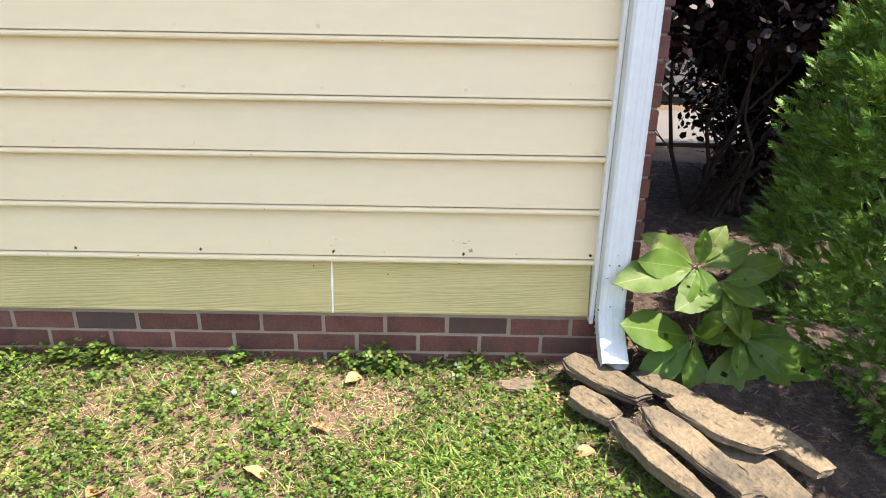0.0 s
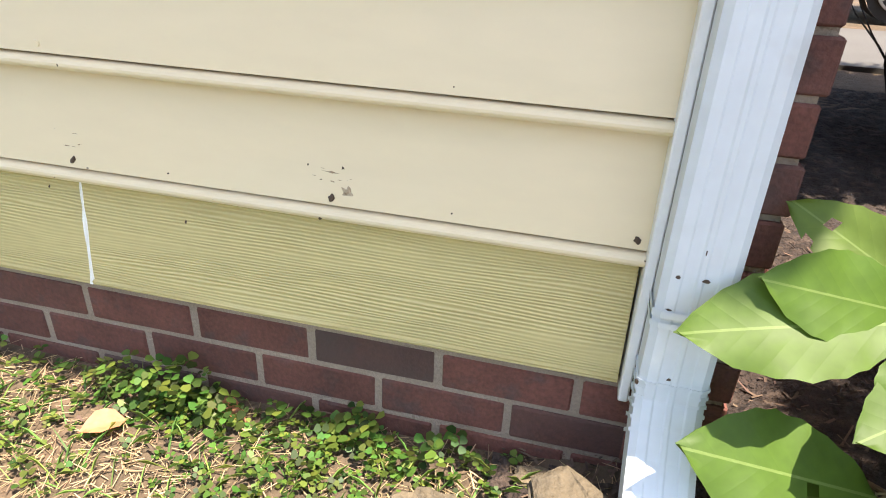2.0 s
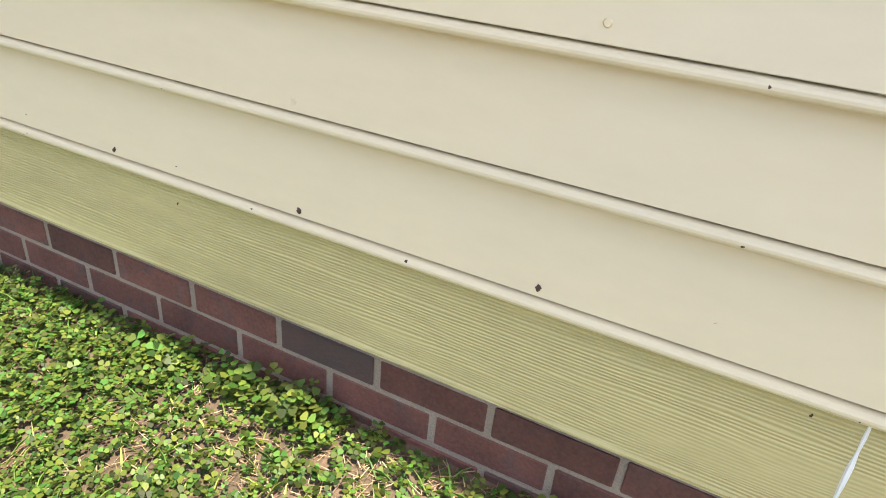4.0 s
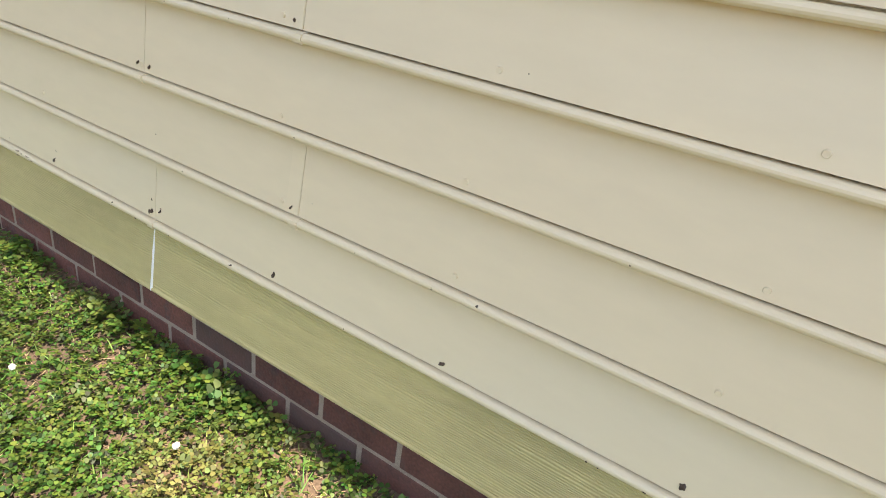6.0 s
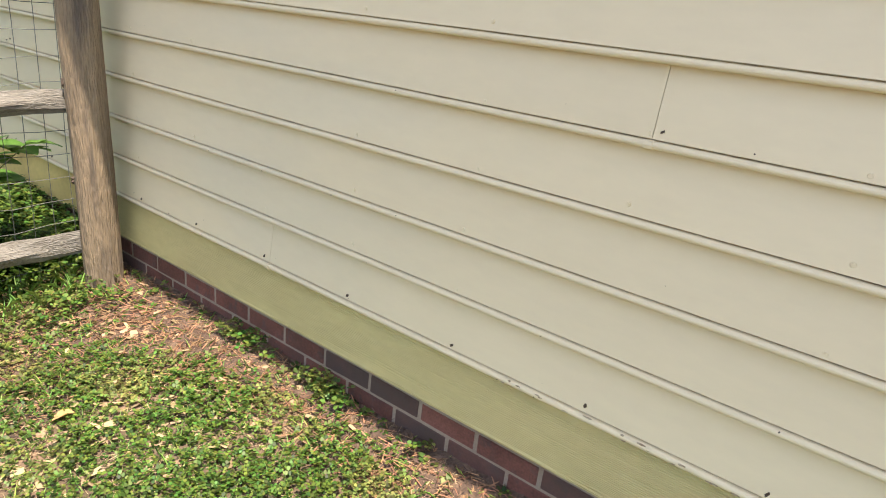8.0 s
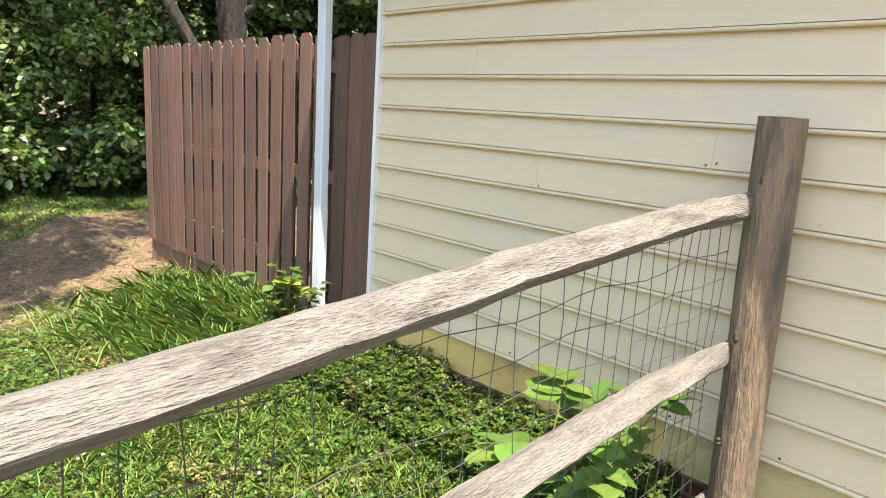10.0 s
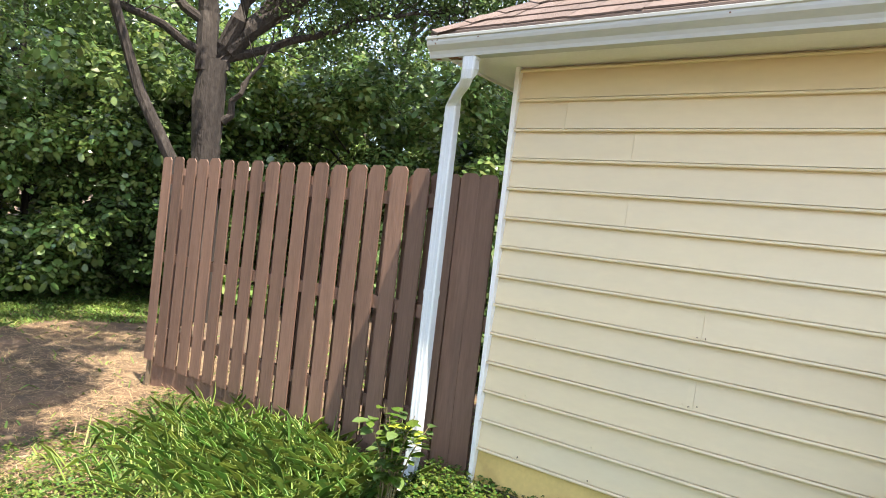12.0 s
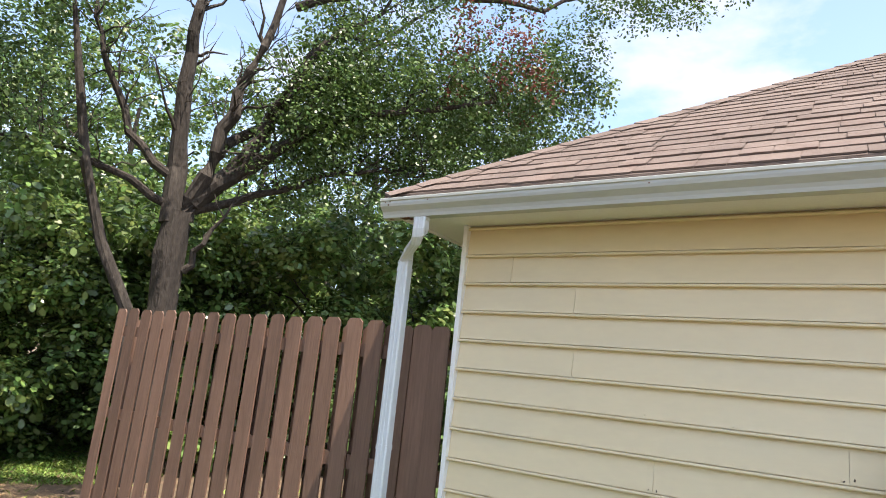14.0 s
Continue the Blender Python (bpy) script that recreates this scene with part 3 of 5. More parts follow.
near_spout = build_spout("downspout", "white ribbed downspout at the brick corner, scuffed near its elbow",
            [(0.057, -0.036, 2.66), (0.057, -0.036, 1.4), (0.057, -0.036, 0.35), (0.057, -0.038, 0.26), (0.057, -0.046, 0.22), (0.057, -0.066, 0.185), (0.057, -0.098, 0.15), (0.057, -0.135, 0.118), (0.057, -0.165, 0.095)], 0.086, 0.06,
            [((0.057, -0.036, 0.338), (0.057, -0.036, 0.346)), ((0.057, -0.036, 0.352), (0.057, -0.036, 0.362))] + [((0.057, -0.038 - 0.0006 * i * i * 2, 0.255 - 0.016 * i), (0.057, -0.038 - 0.0006 * (i + 0.3) ** 2 * 2, 0.251 - 0.016 * i)) for i in range(6)])
build_spout("downspout", "white downspout from the gutter end, beside the brown fence",
            [(-10.70, -0.38, 2.65), (-10.70, -0.38, 2.575), (-10.71, -0.372, 2.54), (-10.75, -0.34, 2.515), (-10.88, -0.225, 2.485), (-10.935, -0.172, 2.462), (-10.953, -0.153, 2.43), (-10.955, -0.15, 2.37), (-10.955, -0.15, 1.2), (-10.955, -0.15, 0.25), (-10.955, -0.165, 0.17), (-10.955, -0.22, 0.105), (-10.955, -0.36, 0.045)], 0.082, 0.06,
            [((-10.955, -0.15, 2.385), (-10.955, -0.15, 2.365)), ((-10.955, -0.15, 1.30), (-10.955, -0.15, 1.27)), ((-10.955, -0.15, 0.34), (-10.955, -0.15, 0.32))])
for x, z, w, h in [(0.0501, 0.2607, 0.009, 0.008), (0.0581, 0.2481, 0.013, 0.011), (0.0626, 0.4097, 0.01, 0.005), (0.0318, 0.41, 0.006, 0.007), (0.0125, 0.251, 0.006, 0.008), (0.0298, 0.3644, 0.008, 0.003), (0.0554, 0.4462, 0.002, 0.007), (0.0824, 0.3271, 0.006, 0.006)]:
    bm = bmesh.new()
    rim = [bm.verts.new((x + math.cos(q) * w / 2 * random.uniform(0.6, 1.2), -0.0668, z + math.sin(q) * h / 2 * random.uniform(0.6, 1.2))) for q in (0, 0.9, 1.8, 2.7, 3.6, 4.5, 5.4)]
    cap = bmesh.ops.extrude_face_region(bm, geom=[bm.faces.new(rim)])
    bmesh.ops.translate(bm, verts=[v for v in cap["geom"] if isinstance(v, bmesh.types.BMVert)], vec=(0, 0.003, 0))
    part("scuff", bm, M_NAIL, near_spout, "dark chipped scuff")

# ---- roof ----
PITCH = 0.67
EAVE_Y, EAVE_Z, EAVE_X = -0.40, SOFFIT + 0.105, -10.99
RUN_UP = 4.6


def roof_point(x, y):
    return Vector((x, y, EAVE_Z + PITCH * min(y - EAVE_Y, x - EAVE_X)))


roof = new("roof")
tagged(roof, "hipped roof of brown asphalt shingles", "roof", kind="structure")


def build_roof():
    bm = bmesh.new()
    # roof edge carried on to x 1.0 over the added eave length
    a, b = Vector((EAVE_X, EAVE_Y, EAVE_Z)), Vector((1.0, EAVE_Y, EAVE_Z))
    r0 = roof_point(EAVE_X + RUN_UP, EAVE_Y + RUN_UP)
    r1 = Vector((1.0, EAVE_Y + RUN_UP, r0.z))
    c, d = Vector((EAVE_X, EAVE_Y + 2 * RUN_UP, EAVE_Z)), Vector((1.0, EAVE_Y + 2 * RUN_UP, EAVE_Z))
    top = [bm.verts.new(p) for p in (a, b, r1, r0, c, d)]
    bot = [bm.verts.new(p - Vector((0, 0, 0.03))) for p in (a, b, r1, r0, c, d)]
    for q in ((0, 1, 2, 3), (0, 3, 4), (4, 3, 2, 5), (1, 5, 2)):
        bm.faces.new([top[i] for i in q])
        bm.faces.new([bot[i] for i in q][::-1])
    for i, j in ((0, 1), (1, 5), (5, 4), (4, 0)):
        bm.faces.new((top[i], bot[i], bot[j], top[j]))
    part("deck", bm, M_SHINGLE, roof)


build_roof()


def build_shingles():
    """Laminated shingles in courses on the seen part of the front slope, and cap pieces on the hip."""
    up = Vector((0, 1, PITCH)).normalized()
    nrm = Vector((0, -PITCH, 1)).normalized()
    expo = 0.142
    kinds = []
    for w in (0.14, 0.18, 0.24, 0.29):
        bm = bmesh.new()
        n = 6
        lo, hi = [], []
        for i in range(n + 1):
            x = w * i / n
            j = random.uniform(-0.004, 0.004)
            lo.append((bm.verts.new((x, j, 0.009)), bm.verts.new((x, j, 0.0))))
            hi.append(bm.verts.new((x, expo + 0.02, 0.001)))
        for i in range(n):
            bm.faces.new((lo[i][0], lo[i + 1][0], hi[i + 1], hi[i]))
            bm.faces.new((lo[i][1], lo[i + 1][1], lo[i + 1][0], lo[i][0]))
        me = bpy.data.meshes.new("shingle")
        bm.to_mesh(me)
        bm.free()
        me.materials.append(M_SHINGLE)
        kinds.append((w, me))
    frame_m = Matrix((Vector((1, 0, 0)), up, nrm)).transposed().to_4x4()
    for r in range(24):
        s = 0.012 + expo * r
        y = EAVE_Y + s * up.y
        x = EAVE_X + (y - EAVE_Y) + 0.02
        x += random.uniform(0, 0.1)
        while x < -7.6:
            w, me = random.choice(kinds)
            p = Vector((x, y, EAVE_Z + (y - EAVE_Y) * PITCH)) + nrm * 0.002
            ob = part("shingle", me, None, roof)
            ob.matrix_world = Matrix.Translation(p) @ frame_m @ pose(0, random.uniform(-0.006, 0.006), random.choice((0, 0, 0.004)))
            x += w + 0.004
    # the hip
    d = Vector((1, 1, PITCH)).normalized()
    bm = bmesh.new()
    half, ln = 0.14, 0.24
    n1, n2 = Vector((0, -PITCH, 1)).normalized(), Vector((-PITCH, 0, 1)).normalized()
    s1, s2 = d.cross(n1).normalized(), d.cross(n2).normalized()
    s1 = s1 if s1.x > 0 else -s1
    s2 = s2 if s2.y > 0 else -s2
    rows = []
    for q in (0, 1):
        o = d * ln * q
        lift = 0.014 - 0.008 * q
        rows.append([bm.verts.new(o + v + Vector((0, 0, lift - e))) for v, e in ((s1 * half, 0), (Vector((0, 0, 0)), 0), (s2 * half, 0))])
        if q == 0:
            under = [bm.verts.new(v.co - Vector((0, 0, 0.012))) for v in rows[0]]
    for i in range(2):
        bm.faces.new((rows[0][i], rows[0][i + 1], rows[1][i + 1], rows[1][i]))
        bm.faces.new((under[i], under[i + 1], rows[0][i + 1], rows[0][i]))
    cap = bpy.data.meshes.new("hip_cap")
    bm.to_mesh(cap)
    bm.free()
    cap.materials.append(M_SHINGLE)
    for i in range(26):
        ob = part("hip_cap", cap, None, roof)
        ob.location = Vector((EAVE_X, EAVE_Y, EAVE_Z + 0.008)) + d * (0.205 * i)


# ---- split-rail fence with wire ----
FX = -8.345


def build_rail_post(x0, y0, x1, y1, z0, z1, r):
    bm = bmesh.new()
    n, sides, rings = 12, 16, []
    for i in range(n + 1):
        t = i / n
        c = Vector((x0 + (x1 - x0) * t, y0 + (y1 - y0) * t, z0 + (z1 - z0) * t))
        ring = []
        for k in range(sides):
            a = 2 * math.pi * k / sides
            rr = r * (1 + 0.03 * math.sin(3 * a + 1) + 0.015 * random.uniform(-1, 1)) * (0.97 if i == n else 1)
            ring.append(bm.verts.new(c + Vector((math.cos(a) * rr, min(math.sin(a), 0.78) * rr, 0.004 * math.sin(2 * a) if i == n else 0))))
        rings.append(ring)
    for a, b in zip(rings, rings[1:]):
        for k in range(sides):
            bm.faces.new((a[k], a[(k + 1) % sides], b[(k + 1) % sides], b[k]))
    top = bm.verts.new(Vector((x1, y1, z1 + 0.006)))
    for k in range(sides):
        bm.faces.new((rings[-1][k], rings[-1][(k + 1) % sides], top))
    return bm


def rail_mesh(y0, y1, z0, z1, h, back=0.05, front=0.036):
    """A split rail: a broad upper face, a dark lower face, and a flattened tenon where it meets the post."""
    bm = bmesh.new()
    n, rings = 26, []
    for i in range(n + 1):
        t = i / n
        y, z = y0 + (y1 - y0) * t, z0 + (z1 - z0) * t + 0.012 * math.sin(5 * t) + 0.004 * random.uniform(-1, 1)
        f = min(1, t * abs(y1 - y0) / 0.42)
        f = f * f * (3 - 2 * f)
        full = [(-back, h * 0.42), (-back * 0.3, h * 0.50), (front * 0.35, h * 0.26), (front, h * 0.02), (front * 0.82, -h * 0.08), (-back * 0.55, -h * 0.52), (-back, -h * 0.42)]
        flat = [(-0.012, h * 0.46), (0.006, h * 0.48), (0.012, h * 0.2), (0.013, -h * 0.1), (0.013, -h * 0.3), (0.004, -h * 0.46), (-0.012, -h * 0.44)]
        ring = []
        for (a, b), (c, d) in zip(full, flat):
            j = 0.0022
            ring.append(bm.verts.new((FX + c + (a - c) * f + random.uniform(-j, j), y, z + d + (b - d) * f + random.uniform(-j, j))))
        rings.append(ring)
    m = len(rings[0])
    for a, b in zip(rings, rings[1:]):
        for k in range(m):
            bm.faces.new((a[k], a[(k + 1) % m], b[(k + 1) % m], b[k]))
    bm.faces.new(rings[0][::-1])
    bm.faces.new(rings[-1])
    bmesh.ops.recalc_face_normals(bm, faces=bm.faces)
    return bm


def build_rail_fence():
    f = new("rail_fence")
    tagged(f, "weathered three-rail split-rail fence standing against the siding", "fence")
    part("post", build_rail_post(-8.262, -0.115, -8.308, -0.128, -0.15, 1.65, 0.079), M_POSTWOOD, f)
    part("post", build_rail_post(-8.35, -2.60, -8.36, -2.61, -0.4, 1.40, 0.075), M_POSTWOOD, f)
    for za, zb, h in ((1.352, 1.188, 0.10), (0.812, 0.704, 0.10), (0.195, 0.12, 0.11)):
        part("rail", rail_mesh(-0.14, -2.58, za, zb, h), M_RAILWOOD, f)
    bm = bmesh.new()
    bmesh.ops.create_cone(bm, cap_ends=True, segments=10, radius1=0.018, radius2=0.012, depth=0.006, matrix=pose(FX + 0.0105, -0.915, 0.785, 0, 50, 0))
    part("knot", bm, M_POSTWOOD, f)
    # solid dark pieces paint the shade inside the mortise and knot holes
    for z, hh in ((1.405, 0.075), (0.862, 0.05), (0.47, 0.03)):
        bm = bmesh.new()
        tube(bm, [(-8.318, -0.192, z), (-8.317, -0.197, z + hh * 0.4), (-8.319, -0.196, z + hh * 0.8), (-8.318, -0.190, z + hh)], [0.004, 0.010, 0.008, 0.003], 7, wobble=0.2)
        part("mortise", bm, M_NAIL, f, "dark piece standing in for the shaded hollow of a post hole")
    w = new("wire_mesh")
    tagged(w, "sagging welded wire mesh on the back of the rail fence", "wire mesh")
    xb = FX - 0.06
    for i in range(31):
        y = -0.17 - 0.078 * i
        bm = bmesh.new()
        pts = []
        for k in range(9):
            t = k / 8
            pts.append((xb + 0.006 * math.sin(9 * t + i), y + 0.010 * math.sin(4 * t * math.pi + i * 1.7) * (1 if i > 4 else 0.2), 0.05 + 1.24 * t - 0.035 * y * 0 - 0.05 * (-y / 3)))
        part("wire", tube(bm, pts, [0.0014] * 9, 4), M_WIRE, w)
    for k in range(13):
        bm = bmesh.new()
        z = 0.08 + 0.1 * k
        pts = [(xb + 0.002, -0.16 - 2.4 * t / 20, z + 0.012 * math.sin(t * 1.3 + k) * (t > 1) - 0.06 * t / 20) for t in range(21)]
        part("wire", tube(bm, pts, [0.0014] * 21, 4), M_WIRE, w)


build_rail_fence()


# ---- brown picket fence ----
def build_picket_fence():
    f = new("picket_fence")
    tagged(f, "brown-stained dog-eared board fence with a kickboard", "fence")
    y0 = 0.06
    front = [-14.355 + 0.1907 * i for i in range(17)] + [-11.062, -10.905, -10.762]
    back = [-14.26 + 0.1907 * i for i in range(17)] + [-10.985]
    for i, x in enumerate(front + back):
        behind = i >= len(front)
        w = random.uniform(0.136, 0.142)
        top = 2.07 + random.uniform(-0.009, 0.009) - (0.02 if x > -11.2 else 0) - (0.03 if behind else 0)
        bot = 0.125 + random.uniform(-0.02, 0.015) if x < -11.3 else 0.02
        c = 0.026
        bm = bmesh.new()
        out = [(-w / 2, bot), (w / 2, bot), (w / 2, top - c), (w / 2 - c, top), (-w / 2 + c, top), (-w / 2, top - c)]
        a = [bm.verts.new((u, 0, v)) for u, v in out]
        b = [bm.verts.new((u, 0.012, v)) for u, v in out]
        bm.faces.new(a)
        bm.faces.new(b[::-1])
        for k in range(6):
            bm.faces.new((a[k], b[k], b[(k + 1) % 6], a[(k + 1) % 6]))
        bmesh.ops.recalc_face_normals(bm, faces=bm.faces)
        ob = part("picket", bm, M_PICKET, f)
        ob.matrix_world = pose(x, y0 + (0.07 if behind else 0.0) + random.uniform(-0.004, 0.004), 0, 0, random.uniform(-0.3, 0.3), random.uniform(-1.2, 1.2))
    for z in (0.42, 1.12, 1.86):
        part("rail", boxed(-14.36, y0 + 0.024, z - 0.045, -10.6, y0 + 0.062, z + 0.045), M_PICKET, f)
    part("kickboard", boxed(-14.3, y0 + 0.026, -0.16, -11.0, y0 + 0.05, 0.15), M_PICKET, f)
    for x in (-14.33, -12.5, -10.66):
        part("post", boxed(x - 0.045, y0 + 0.09, -0.6, x + 0.045, y0 + 0.18, 1.98), M_PICKET, f)
    part("end_post", boxed(-14.39, y0 + 0.02, -0.6, -14.34, y0 + 0.1, 0.14), M_POSTWOOD, f)


build_picket_fence()


# ---- plants ----
def leaf_mesh(name, length, width, droop, fold, material, tip=0.35, rib=7, bulge=0.85, bites=0):
    """One broad leaf along +x with a folded midrib, wavy toothed rim, a drooping pointed tip and a few bitten holes."""
    bm = bmesh.new()
    rows = []
    wild = random.uniform(0, 6)
    cols = (-1, -0.7, -0.35, 0, 0.35, 0.7, 1)
    for i in range(rib + 1):
        t = i / rib
        prof = (math.sin(math.pi * min(1, t ** bulge)) ** 0.8) if 0 < t < 1 else 0
        prof *= 1 - tip * max(0, t - 0.6)
        w = width / 2 * prof + 0.0008
        x, z = length * t, -droop * length * t * t
        sway = 0.03 * length * math.sin(2.2 * t + wild)
        row = []
        for s in cols:
            ripple = 0.020 * length * math.sin(t * 11 + wild + 1.5 * s) * abs(s) ** 2 + 0.010 * length * math.sin(t * 24 - 2 * abs(s)) * abs(s)
            tooth = 1 + (0.03 if i % 2 else -0.02) * (abs(s) == 1)
            row.append(bm.verts.new((x - abs(s) * 0.02 * length, s * w * tooth + sway * (1 - 0.3 * abs(s)), z + fold * abs(s) * w + ripple)))
        rows.append(row)
    for a, b in zip(rows, rows[1:]):
        for k in range(len(cols) - 1):
            bm.faces.new((a[k], a[k + 1], b[k + 1], b[k]))
    bm.faces.ensure_lookup_table()
    if bites:
        gone = random.sample(range(6 * rib // 4, 6 * rib - 8), bites)
        bmesh.ops.delete(bm, geom=[bm.faces[q] for q in gone], context="FACES_ONLY")
    for f in bm.faces:
        f.smooth = True
    me = bpy.data.meshes.new(name)
    bm.to_mesh(me)
    bm.free()
    me.materials.append(material)
    return me


def lay_leaf(me, parent, at, way, up, name="leaf", scale=1.0):
    x = Vector(way).normalized()
    z = (Vector(up) - x * Vector(up).dot(x)).normalized()
    y = z.cross(x)
    ob = part(name, me, None, parent)
    ob.matrix_world = Matrix.Translation(at) @ Matrix((x, y, z)).transposed().to_4x4() @ Matrix.Scale(scale, 4)
    return ob


def build_broadleaf():
    root = new("broadleaf_sapling")
    tagged(root, "leafy green sapling with big insect-bitten leaves beside the downspout", "sapling")
    big = [leaf_mesh("leaf", 0.225, w, d, f, M_BROADLEAF, 0.25, 16, 1.18, b) for w, d, f, b in ((0.118, 0.06, 0.10, 0), (0.108, 0.16, 0.18, 1), (0.124, 0.22, 0.04, 0), (0.100, 0.10, 0.24, 2), (0.112, 0.30, 0.12, 0), (0.120, 0.12, 0.02, 1))]
    small = [leaf_mesh("leaf", 0.125, 0.07, d, 0.3, M_BROADLEAF, 0.1, 8, 1.2) for d in (0.1, 0.3)]
    n1, n2, n3, n4 = Vector((0.29, -0.06, 0.42)), Vector((0.30, -0.10, 0.19)), Vector((0.44, -0.12, 0.21)), Vector((0.37, -0.06, 0.37))
    base = Vector((0.36, 0.0, 0.06))
    for n, m in ((n1, 0.02), (n2, -0.03), (n3, 0.02), (n4, 0.0)):
        bm = bmesh.new()
        part("stem", tube(bm, [base, base.lerp(n, 0.5) + Vector((m, 0.02, 0.02)), n], [0.006, 0.0045, 0.003], 6), M_STEM, root)
    tips = [(n1, (0.12, -0.02, 0.52)), (n1, (0.09, -0.10, 0.46)), (n1, (0.38, -0.02, 0.55)), (n1, (0.45, -0.06, 0.50)), (n4, (0.57, -0.05, 0.45)), (n4, (0.51, -0.12, 0.33)), (n1, (0.02, -0.14, 0.42)), (n4, (0.20, -0.17, 0.33)), (n4, (0.43, -0.2, 0.24)), (n1, (0.22, -0.15, 0.34)), (n2, (0.25, -0.22, 0.28)), (n3, (0.40, -0.24, 0.13)), (n3, (0.54, -0.22, 0.13)), (n1, (0.29, -0.08, 0.55)), (n4, (0.47, -0.14, 0.43)),
            (n2, (0.05, -0.18, 0.28)), (n2, (0.11, -0.20, 0.09)), (n2, (0.20, -0.20, 0.03)), (n2, (0.28, -0.24, 0.05)), (n2, (0.13, -0.12, 0.17)), (n2, (0.36, -0.16, 0.30)),
            (n3, (0.34, -0.24, 0.01)), (n3, (0.57, -0.24, -0.01)), (n3, (0.71, -0.18, 0.09)), (n3, (0.60, -0.12, 0.21)), (n3, (0.46, -0.18, 0.04)), (n3, (0.66, -0.10, 0.15)), (n4, (0.54, 0.02, 0.24))]
    for n, t in tips:
        t = Vector(t)
        at_ = n.lerp(t, 0.12)
        long = (t - at_).length * 1.06
        lay_leaf(big[random.randrange(6)], root, at_, t - at_, Vector((random.uniform(-0.4, 0.4), -1.0, random.uniform(0.5, 1.3))), scale=long / 0.225)
        part("stalk", tube(bmesh.new(), [n, n.lerp(at_, 0.5) + Vector((0, 0.004, 0)), at_], [0.0025, 0.002, 0.0016], 5), M_STEM, root)
    for n, a, s in ((n1, 250, 1.0), (n1, 300, 0.9), (n2, 60, 0.95), (n2, 20, 0.9), (n3, 95, 1.0), (n3, 60, 0.8), (n4, 210, 1.0), (n4, 255, 0.9), (n3, 180, 0.8), (n4, 330, 1.0)):
        way = Vector((math.cos(radians(a)), -0.7, math.sin(radians(a))))
        lay_leaf(small[int(a) % 2], root, n, way, Vector((0, -0.8, 1)), scale=s)
    root.location = (0.03, 0, -0.015)


build_broadleaf()


def build_weed(name, label, cx, cy, z0, h, r, n, size, mats, lean=(0, 0)):
    root = new(name)
    tagged(root, label, "plant")
    stems = []
    for i in range(14):
        a, q = 2 * math.pi * (i * 0.382 + random.uniform(0, 0.1)), r * (0.25 + 0.7 * (i % 4) / 3 + random.uniform(-0.08, 0.08))
        tip = Vector((cx + math.cos(a) * q + lean[0], cy + math.sin(a) * q + lean[1], z0 + h * random.uniform(0.65, 1.0)))
        base = Vector((cx + random.uniform(-0.06, 0.06), cy + random.uniform(-0.06, 0.06), z0 - 0.03))
        mid = base.lerp(tip, 0.5) + Vector((0, 0, 0.08))
        part("stem", tube(bmesh.new(), [base, mid, tip], [0.005, 0.004, 0.002], 5), M_STEM, root)
        stems.append((base, mid, tip))
    kinds = [leaf_mesh("leaf", size, size * 0.72, d, 0.2, m, 0.2, 8, 1.0) for m in mats for d in (0.1, 0.3)]
    for i in range(n):
        b, m, t = random.choice(stems)
        q = random.uniform(0.25, 1.0)
        p = b.lerp(m, q * 2) if q < 0.5 else m.lerp(t, q * 2 - 1)
        a = random.uniform(0, 2 * math.pi)
        way = Vector((math.cos(a), math.sin(a), random.uniform(-0.2, 0.35)))
        lay_leaf(kinds[0 if random.random() < 0.5 else random.randrange(len(kinds))], root, p, way, Vector((random.uniform(-0.3, 0.3), random.uniform(-0.3, 0.3), 1)), scale=random.uniform(0.6, 1.15))
    return root


weed = build_weed("pokeweed", "broad-leaved green weed growing through the wire fence", -8.64, -0.80, -0.10, 0.74, 0.52, 400, 0.14, (M_POKE, M_POKE, M_POKE))
bush = build_weed("rose_bush", "small rose bush with pale young tips beside the downspout", -10.86, -0.46, 0.08, 0.56, 0.27, 150, 0.09, (M_BROADLEAF, M_LEAF_DARK, M_LEAF))
for i in range(9):
    a = 0.7 * i + random.uniform(-0.2, 0.2)
    lay_leaf(leaf_mesh("young_leaf", 0.075, 0.05, 0.2, 0.2, M_YELLOWLEAF, 0.2, 4), bush, Vector((-10.80 + 0.05 * math.cos(a), -0.45 + 0.05 * math.sin(a), 0.46 + 0.012 * i)), Vector((math.cos(a), math.sin(a), 0.6)), Vector((0, 0, 1)), "young_leaf")


